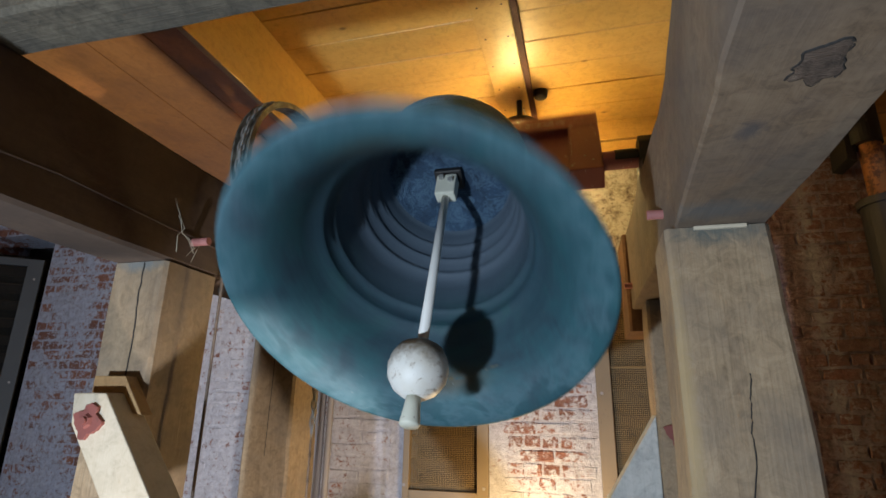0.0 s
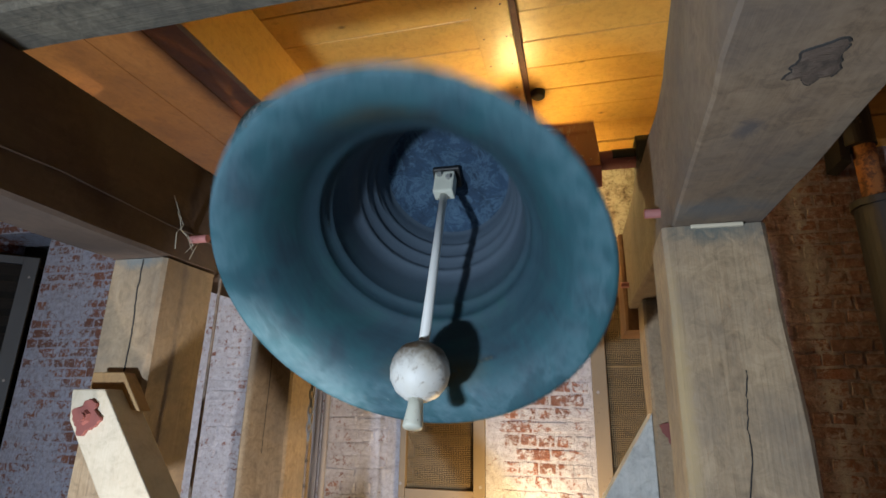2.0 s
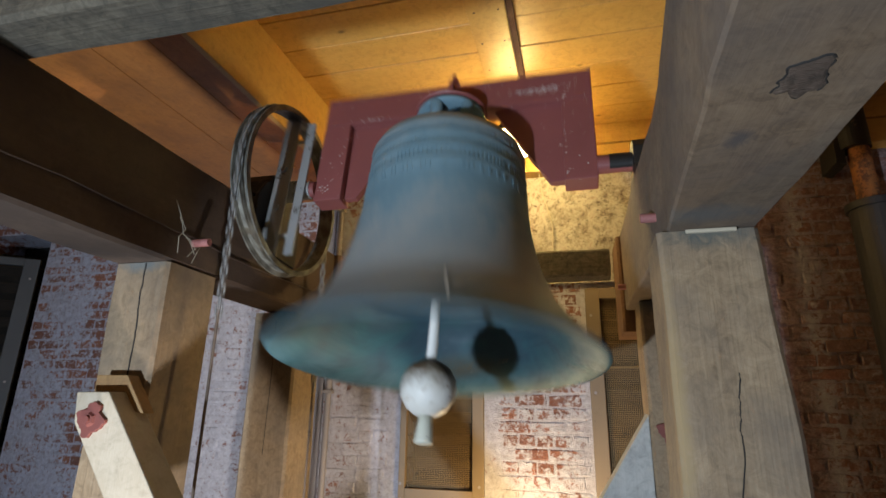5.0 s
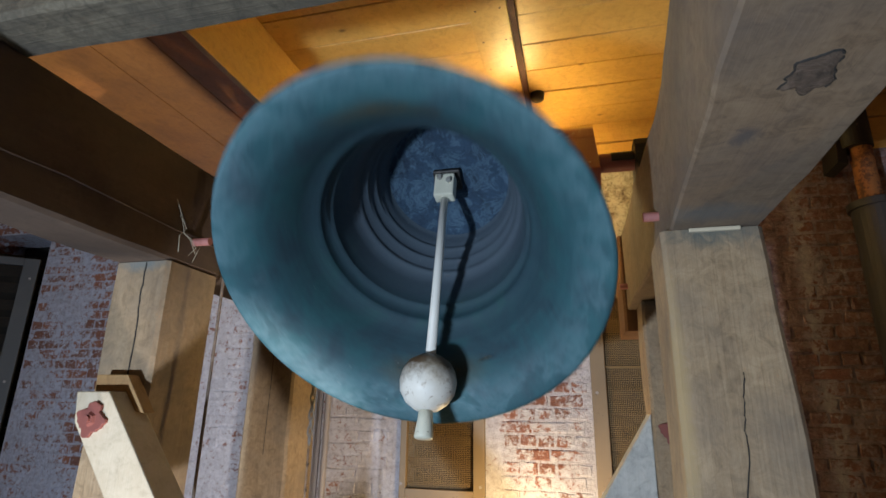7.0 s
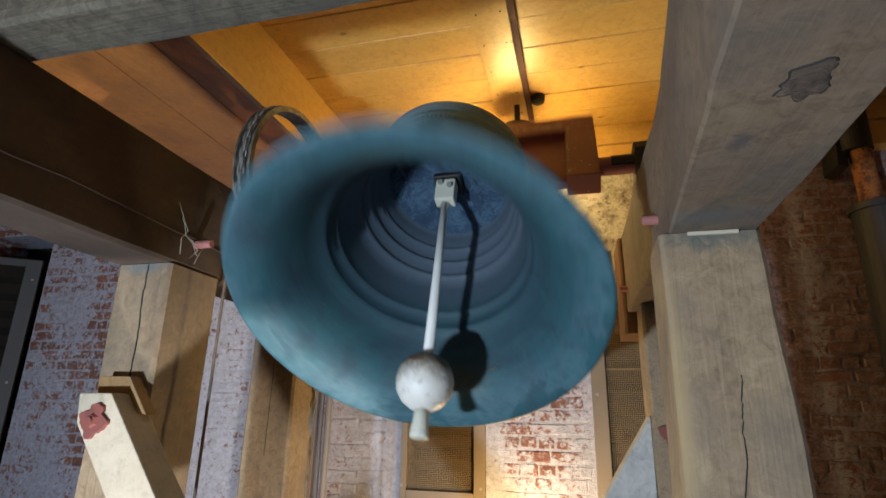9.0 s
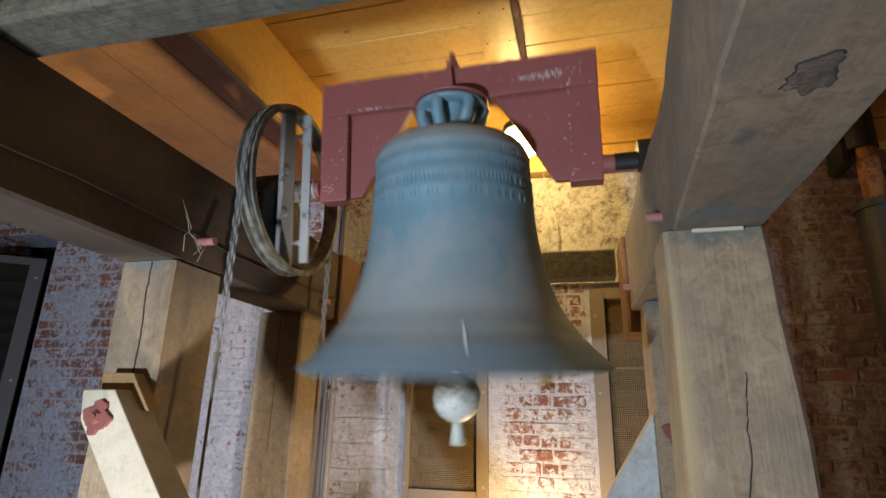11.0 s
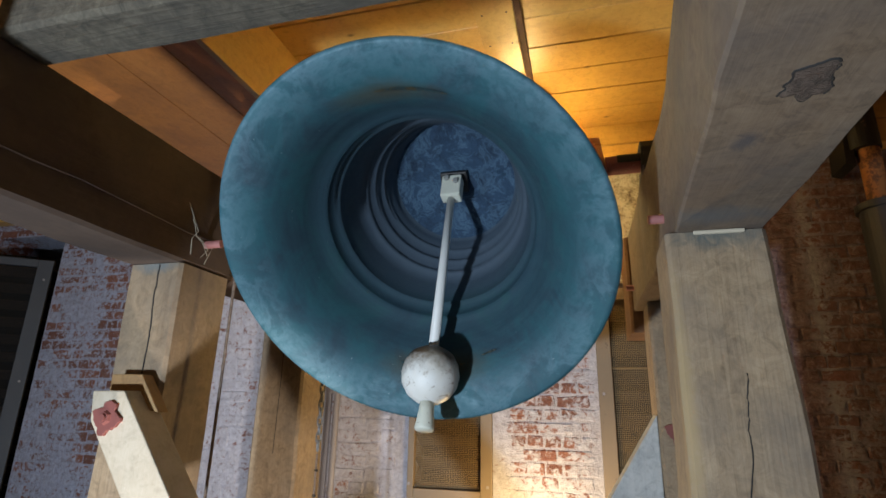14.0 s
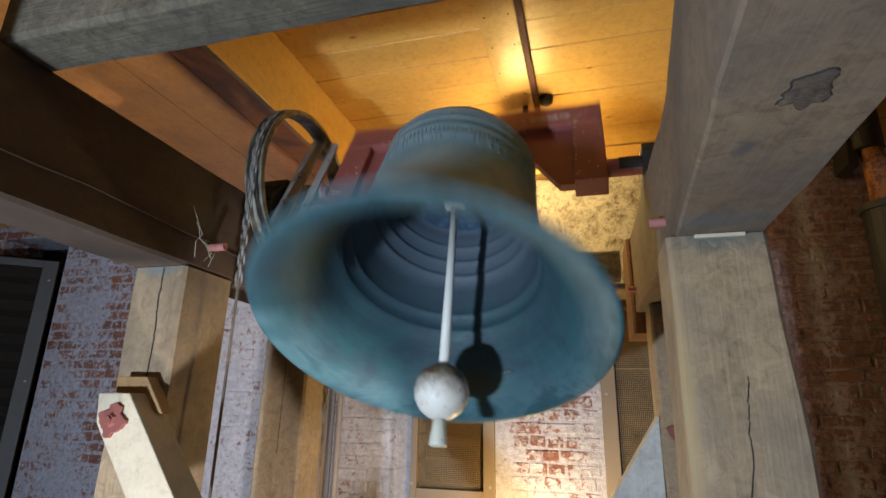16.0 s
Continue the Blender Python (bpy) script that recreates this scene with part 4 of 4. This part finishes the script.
# cable and straw on the dark beam
cable = part("cable", tube([(-1.569, -0.6, 2.28), (-1.569, 0.6, 2.28), (-1.569, 1.157, 2.285), (-1.568, 1.336, 2.294), (-1.569, 1.562, 2.288), (-1.568, 1.849, 2.279), (-1.569, 1.97, 2.285), (-1.569, 2.228, 2.269), (-1.568, 2.568, 2.272), (-1.569, 3.153, 2.292), (-1.569, 4.0, 2.29)], 0.0036, 6), CABLE)
tagged(cable, "thin dark cable pinned along the beam", "cable")
rs = random.Random(4)
straw = part("stalk", tube([(-1.565, 1.827, 2.405), (-1.55, 1.86, 2.33), (-1.55, 1.888, 2.295), (-1.553, 1.86, 2.255), (-1.56, 1.875, 2.19)], 0.0022, 5), STRAW)
tagged(straw, "dry straw stalks caught on the cable", "straw")
for a, b in (((-1.55, 1.875, 2.275), (-1.545, 1.956, 2.205)), ((-1.55, 1.88, 2.27), (-1.53, 1.94, 2.22)), ((-1.55, 1.99, 2.25), (-1.555, 1.93, 2.19)), ((-1.55, 2.0, 2.262), (-1.56, 1.965, 2.17)), ((-1.555, 1.85, 2.34), (-1.545, 1.875, 2.27))):
    m = (Vector(a) + Vector(b)) / 2 + Vector((0.006, 0.008 * rs.uniform(-1, 1), 0.01))
    part("stalk", tube([a, m, b], 0.0016, 5), STRAW, straw)

# ---------------------------------------------------------------- windows, lamp, pipes


def mesh_window(name, o, bar_l, bar_r, frame_mat, wire_mat, label):
    x0, x1, z0, z1 = o
    w = tagged(empty(name, ((x0 + x1) / 2, YB, z0)), label, "window", kind="structure")
    cx = (x0 + x1) / 2
    hx = (x1 - x0) / 2

    def bar(xa, xb, za, zb):
        return part("frame", block(xa, xb, -0.022, 0.035, za, zb, 0.004), frame_mat, w)
    h = z1 - z0
    bar(-hx + 0.002, -hx + bar_l, 0.001, h - 0.001), bar(hx - bar_r, hx - 0.002, 0.001, h - 0.001)
    bar(-hx + bar_l + 0.001, hx - bar_r - 0.001, 0.001, 0.07), bar(-hx + bar_l + 0.001, hx - bar_r - 0.001, h - 0.075, h - 0.001)
    xa, xb = -hx + bar_l, hx - bar_r
    verts, faces = [], []

    def bit(x0_, x1_, z0_, z1_, yy):
        n = len(verts)
        for yv in (yy - 0.001, yy + 0.001):
            verts.extend([(x0_, yv, z0_), (x1_, yv, z0_), (x1_, yv, z1_), (x0_, yv, z1_)])
        faces.extend([(n, n + 1, n + 2, n + 3), (n + 7, n + 6, n + 5, n + 4), (n, n + 4, n + 5, n + 1), (n + 2, n + 6, n + 7, n + 3), (n + 1, n + 5, n + 6, n + 2), (n, n + 3, n + 7, n + 4)])
    pitch = 0.0125
    for k in range(int((xb - xa) / pitch)):
        bit(xa + k * pitch, xa + k * pitch + 0.0035, 0.065, h - 0.07, 0.012)
    for k in range(int((h - 0.14) / pitch)):
        bit(xa, xb, 0.068 + k * pitch, 0.068 + k * pitch + 0.0035, 0.0145)
    me = bpy.data.meshes.new("wire_mesh")
    me.from_pydata(verts, [], faces)
    me.materials.append(wire_mat)
    wm = new("wire_mesh", me)
    wm.parent = w
    tagged(wm, kind="stuff")
    part("lap_wire", rod((xa, 0.009, 0.62 * h), (xb, 0.009, 0.62 * h), 0.006, sides=8), wire_mat, w)
    for zz in (0.1, 0.5 * h, h - 0.2):
        for xx in (-hx + bar_l * 0.35, hx - bar_r * 0.4):
            part("rivet", rod((xx, -0.021, zz), (xx, -0.027, zz), 0.011, sides=10), CONDUIT, w)
    # added near-black sheet stands in for the unlit depth behind the mesh
    part("dark_backing", block(-hx - 0.1, hx + 0.1, 0.34, 0.37, -0.1, h + 0.1, 0), VOID, w)
    k = 0
    while 0.05 + k * 0.17 < h:
        sl = block(-hx, hx, -0.065, 0.065, -0.008, 0.008, 0.002)
        sl.transform(pose(0, 0.24, 0.05 + k * 0.17, -35))
        part("slat", sl, OLD["x"], w)
        k += 1
    return w


mesh_window("window_1", OPENINGS[0], 0.05, 0.085, FRAME, WIRE, "brown framed window opening closed with wire mesh")
mesh_window("window_2", OPENINGS[1], 0.10, 0.085, FRAME, WIRE, "brown framed window opening closed with wire mesh")
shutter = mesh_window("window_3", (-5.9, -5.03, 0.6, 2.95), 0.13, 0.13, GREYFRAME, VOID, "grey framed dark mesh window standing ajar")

AJAR = radians(36)
shutter.location = (-5.10 - 0.435 * math.cos(AJAR), YB - 0.435 * math.sin(AJAR), 0.6)
shutter.rotation_euler = (0, 0, AJAR)
# another added black sheet paints the darkness behind the open shutter
tagged(part("recess", block(-6.1, -4.9, YB + 0.42, YB + 0.46, 0.5, 3.34, 0), VOID, wall_back), "near-black sheet in place of the unlit window depth")
ceiling_lamp = empty("ceiling_lamp", (-0.315, 3.45, 3.50))
tagged(ceiling_lamp, "lit white drum lamp on the ceiling batten", "lamp")
part("glass", lathe([(0.0, -0.20), (0.09, -0.20), (0.112, -0.19), (0.118, -0.17), (0.118, -0.07), (0.11, -0.05), (0.0, -0.05)], 32), GLOW, ceiling_lamp, "glowing white lamp glass", True)
part("base", lathe([(0.0, -0.047), (0.122, -0.047), (0.128, -0.035), (0.122, 0.0), (0.0, 0.0)], 32), BLACK, ceiling_lamp, "dark lamp base", True)
part("stem", rod((0, 0, 0), (0, 0, 0.182), 0.02, sides=12), BLACK, ceiling_lamp)
# black disc modelled in place of the round shadow by the ceiling lamp
box = part("shadow_disc", lathe([(0.0, -0.05), (0.035, -0.05), (0.045, -0.042), (0.05, 0.0), (0.0, 0.0)], 24), BLACK, None, "", True)
box.location = (-0.165, 3.42, TOP - 0.003)
tagged(box, "small round black disc for the lamp's shadow on the ceiling", "junction box")
flex = part("lamp_flex", tube([(-0.30, 3.56, 3.685), (-0.26, 3.8, 3.66), (-0.22, 3.92, 3.62), (-0.205, 3.925, 3.45), (-0.2, 4.012, 3.36), (-0.185, 4.014, 3.23), (-0.147, 4.014, 3.086), (-0.112, 4.014, 2.945), (-0.118, 4.014, 2.85), (-0.122, 4.014, 2.74), (-0.125, 4.014, 2.62)], 0.006, 6), FLEX)
tagged(flex, "pale lamp cable hanging down the wall", "cable")
conduit = part("conduit", rod((-1.88, 4.045, 0), (-1.88, 4.045, 3.37), 0.024, sides=14), CONDUIT)
tagged(conduit, "grey conduit pipe running up the wall", "conduit")
for zz in (0.8, 1.7, 2.6, 3.2):
    part("clip", block(-1.915, -1.845, 4.015, 4.075, zz, zz + 0.025, 0.003), CONDUIT, conduit)
board = part("cable_board", block(-1.995, -1.93, 4.045, 4.072, 0, 3.36, 0.004), CONDUIT)
tagged(board, "grey-pink wooden cable board on the wall", "board")

flue = empty("flue_pipe", (1.9, 3.86, 0))
tagged(flue, "dark vertical flue pipe with a rusty sleeve", "pipe")
part("lower_pipe", rod((0.03, 0, 0), (0.03, 0, 2.90), 0.15, sides=32), PIPE, flue, "dark grey lower pipe", False)
part("collar", rod((0.02, 0, 2.86), (0.02, 0, 2.905), 0.158, sides=32), PIPE, flue)
part("sleeve", rod((0, 0, 2.90), (0, 0, 3.31), 0.064, sides=28), RUST, flue, "orange rusty sleeve")
for zz in (2.98, 3.05, 3.2):
    part("hoop", rod((0, 0, zz), (0, 0, zz + 0.012), 0.068, sides=28), RUST, flue)
part("upper_pipe", rod((-0.02, 0, 3.29), (-0.02, 0, TOP), 0.094, sides=28), BLACK, flue, "black upper pipe")
part("bracket", prism([(-0.15, 3.2), (-0.09, 3.18), (-0.08, 3.5), (-0.13, 3.55)], -0.02, 0.21, 0.004), BLACK, flue)

# ---------------------------------------------------------------- chain over the wheel
LINK, CR = 0.045, WR + 0.012
CHAIN_LOW, CHAIN_N = -0.82, 73


def link_mesh():
    pts = []
    for k in range(17):
        a = 2 * math.pi * k / 16
        pts.append((0.013 * math.cos(a), 0, 0.021 * math.sin(a) + (0.009 if math.sin(a) > 0 else -0.009)))
    return tube(pts, 0.0055, 6)


def chain_pose(u, k):
    """Where the chain lies at the length u from the near tangent point, upwards and over the wheel."""
    if u < 0:
        m = pose(AX + WX, AY - CR, AZ + u)
    elif u < math.pi * CR:
        a = u / CR
        m = Matrix.Translation((AX + WX, AY - CR * math.cos(a), AZ + CR * math.sin(a))) @ Matrix.Rotation(-a, 4, "X")
    else:
        m = Matrix.Translation((AX + WX, AY + CR, AZ - (u - math.pi * CR))) @ Matrix.Rotation(-math.pi, 4, "X")
    return m @ Matrix.Rotation(math.pi / 4 + (k % 2) * math.pi / 2, 4, "Z")


chain = tagged(empty("chain", (0, 0, 0)), "zinc steel chain hanging over the bell wheel", "chain")
links = []
first = part("link", link_mesh(), ZINC, chain, smooth=True)
for k in range(CHAIN_N):
    ob = first if k == 0 else new("link", first.data)
    ob.parent = chain
    links.append(ob)

# the rope that goes on from both ends of the chain
bell_rope = tagged(empty("bell_rope", (0, 0, 0)), "thin dark brown rope tied to the chain ends", "rope")
ROPE = painted("brown_hemp_rope", (0.17, 0.125, 0.095), (0.07, 0.045, 0.03), 0.85, 0.0, 0.5, 60)
strands = []
first = part("rope_piece", rod((0, 0, -0.037), (0, 0, 0.037), 0.0065, sides=8), ROPE, bell_rope)
first_clamp = part("rope_clamp", rod((-0.013, 0, 0), (0.015, 0, 0), 0.0075, sides=8), BLACK, bell_rope, "small dark wire clamp")
for k, u in enumerate([-0.855 - 0.07 * n for n in range(20)] + [2.50 + 0.07 * n for n in range(18)]):
    ob = first if k == 0 else new("rope_piece", first.data)
    ob.parent = bell_rope
    strands.append((ob, u))
for k, u in enumerate((-0.90, -0.97, 2.55, 2.68)):
    ob = first_clamp if k == 0 else new("rope_clamp", first_clamp.data)
    ob.parent = bell_rope
    strands.append((ob, u))

# ---------------------------------------------------------------- bricks of the back wall
rb = random.Random(11)


def brick_points(w, h, d, r):
    """A worn brick from its face inwards: eight corners pulled about, and a chamfered face."""
    c = 0.006
    j = [[r.uniform(-0.008, 0.008), r.uniform(-0.002, 0.003), r.uniform(-0.008, 0.008)] for _ in range(8)]
    front = [(-w / 2 + c, 0, -h / 2 + c), (w / 2 - c, 0, -h / 2 + c), (w / 2 - c, 0, h / 2 - c), (-w / 2 + c, 0, h / 2 - c)]
    mid = [(-w / 2, c, -h / 2), (w / 2, c, -h / 2), (w / 2, c, h / 2), (-w / 2, c, h / 2)]
    back = [(x, d, z) for x, _, z in mid]
    pts = [tuple(a + b for a, b in zip(p, q)) for p, q in zip(front + mid, j)] + back
    faces = [(0, 1, 2, 3)]
    for a, b in ((0, 4), (4, 8)):
        for k in range(4):
            n = (k + 1) % 4
            faces.append((b + k, b + n, a + n, a + k))
    return pts, faces


variants = {}
for kind, w in (("stretcher", 0.225), ("header", 0.108)):
    for v in range(6):
        me = bpy.data.meshes.new("brick")
        p, f = brick_points(w, 0.073, 0.03, rb)
        me.from_pydata(p, [], f)
        me.materials.append(BRICK)
        variants[kind, v] = me
far_v, far_f = [], []
count = 0
COURSE = 0.090
for row in range(int(3.4 / COURSE)):
    z = 0.045 + row * COURSE
    header_row = row % 2 == 1
    x = X0 + (0.06 if header_row else 0.0)
    k = 0
    while x < X1 - 0.1:
        w = 0.108 if (header_row or (k + row) % 5 == 0) else 0.225
        cx = x + w / 2
        x += w + 0.013
        k += 1
        if any(o[0] - 0.01 < cx + w / 2 and cx - w / 2 < o[1] + 0.01 and o[2] - 0.04 < z < o[3] + 0.04 for o in OPENINGS):
            continue
        if z > 3.36:
            continue
        lift = rb.uniform(-0.0025, 0.0025)
        near = (-1.75 < cx < 0.05 or -5.05 < cx < -4.75) and 0.95 < z < 2.55
        if near and count < 300:
            ob = new("brick", variants["stretcher" if w > 0.2 else "header", rb.randrange(6)])
            ob.parent = wall_back
            ob.location = (cx, YB - 0.005 - lift, z)
            ob.rotation_euler = (rb.uniform(-0.01, 0.01), rb.uniform(-0.012, 0.012), rb.uniform(-0.012, 0.012))
            count += 1
        else:
            p, f = brick_points(w, 0.073 + rb.uniform(-0.004, 0.004), 0.03, rb)
            n = len(far_v)
            far_v.extend((a + cx, b + YB - 0.005 - lift, c + z) for a, b, c in p)
            far_f.extend(tuple(q + n for q in g) for g in f)
me = bpy.data.meshes.new("brickwork")
me.from_pydata(far_v, [], far_f)
me.materials.append(BRICK)
ob = new("brickwork", me)
ob.parent = wall_back
tagged(ob, kind="stuff")


# rough plaster left on the wall above the cross beam
rows_, cols_ = 34, 64
pv, pf = [], []
for i in range(rows_ + 1):
    for k in range(cols_ + 1):
        fx, fz = k / cols_, i / rows_
        p = Vector((-0.42 + 1.5 * fx, 0, 2.50 + 0.872 * fz))
        d = 0.010 * noise.noise(p * 5.0) + 0.008 * noise.noise(p * 17.0) + 0.004 * noise.noise(p * 43.0)
        edge = min(fx, 1 - fx) * 1.5 + 0.03 * noise.noise(p * 9.0)
        pv.append((p.x, YB - 0.026 - d + (0.05 if edge < 0.02 else 0.0), p.z))
for i in range(rows_):
    for k in range(cols_):
        n = i * (cols_ + 1) + k
        pf.append((n, n + 1, n + cols_ + 2, n + cols_ + 1))
me = bpy.data.meshes.new("plaster")
me.from_pydata(pv, [], pf)
me.materials.append(PLASTER)
me.polygons.foreach_set("use_smooth", [True] * len(me.polygons))
ob = new("plaster", me)
ob.parent = wall_back
tagged(ob, "rough yellow-grey plaster with dark pits")


def motions():
    steps = [k * 0.1 for k in range(161)]
    walk(bell, [(t, Matrix.Translation((AX, AY, AZ)) @ Matrix.Rotation(-swing(t), 4, "X")) for t in steps])
    for k, ob in enumerate(links):
        walk(ob, [(t, chain_pose(CHAIN_LOW + k * LINK + CR * swing(t), k)) for t in steps])
    for ob, u in strands:
        walk(ob, [(t, chain_pose(u + CR * swing(t), 0)) for t in steps])
    walk(clapper, [(t, Matrix.Translation((0, 0, PIN)) @ Matrix.Rotation(swing(t) - clap(t), 4, "X")) for t in steps])


motions()
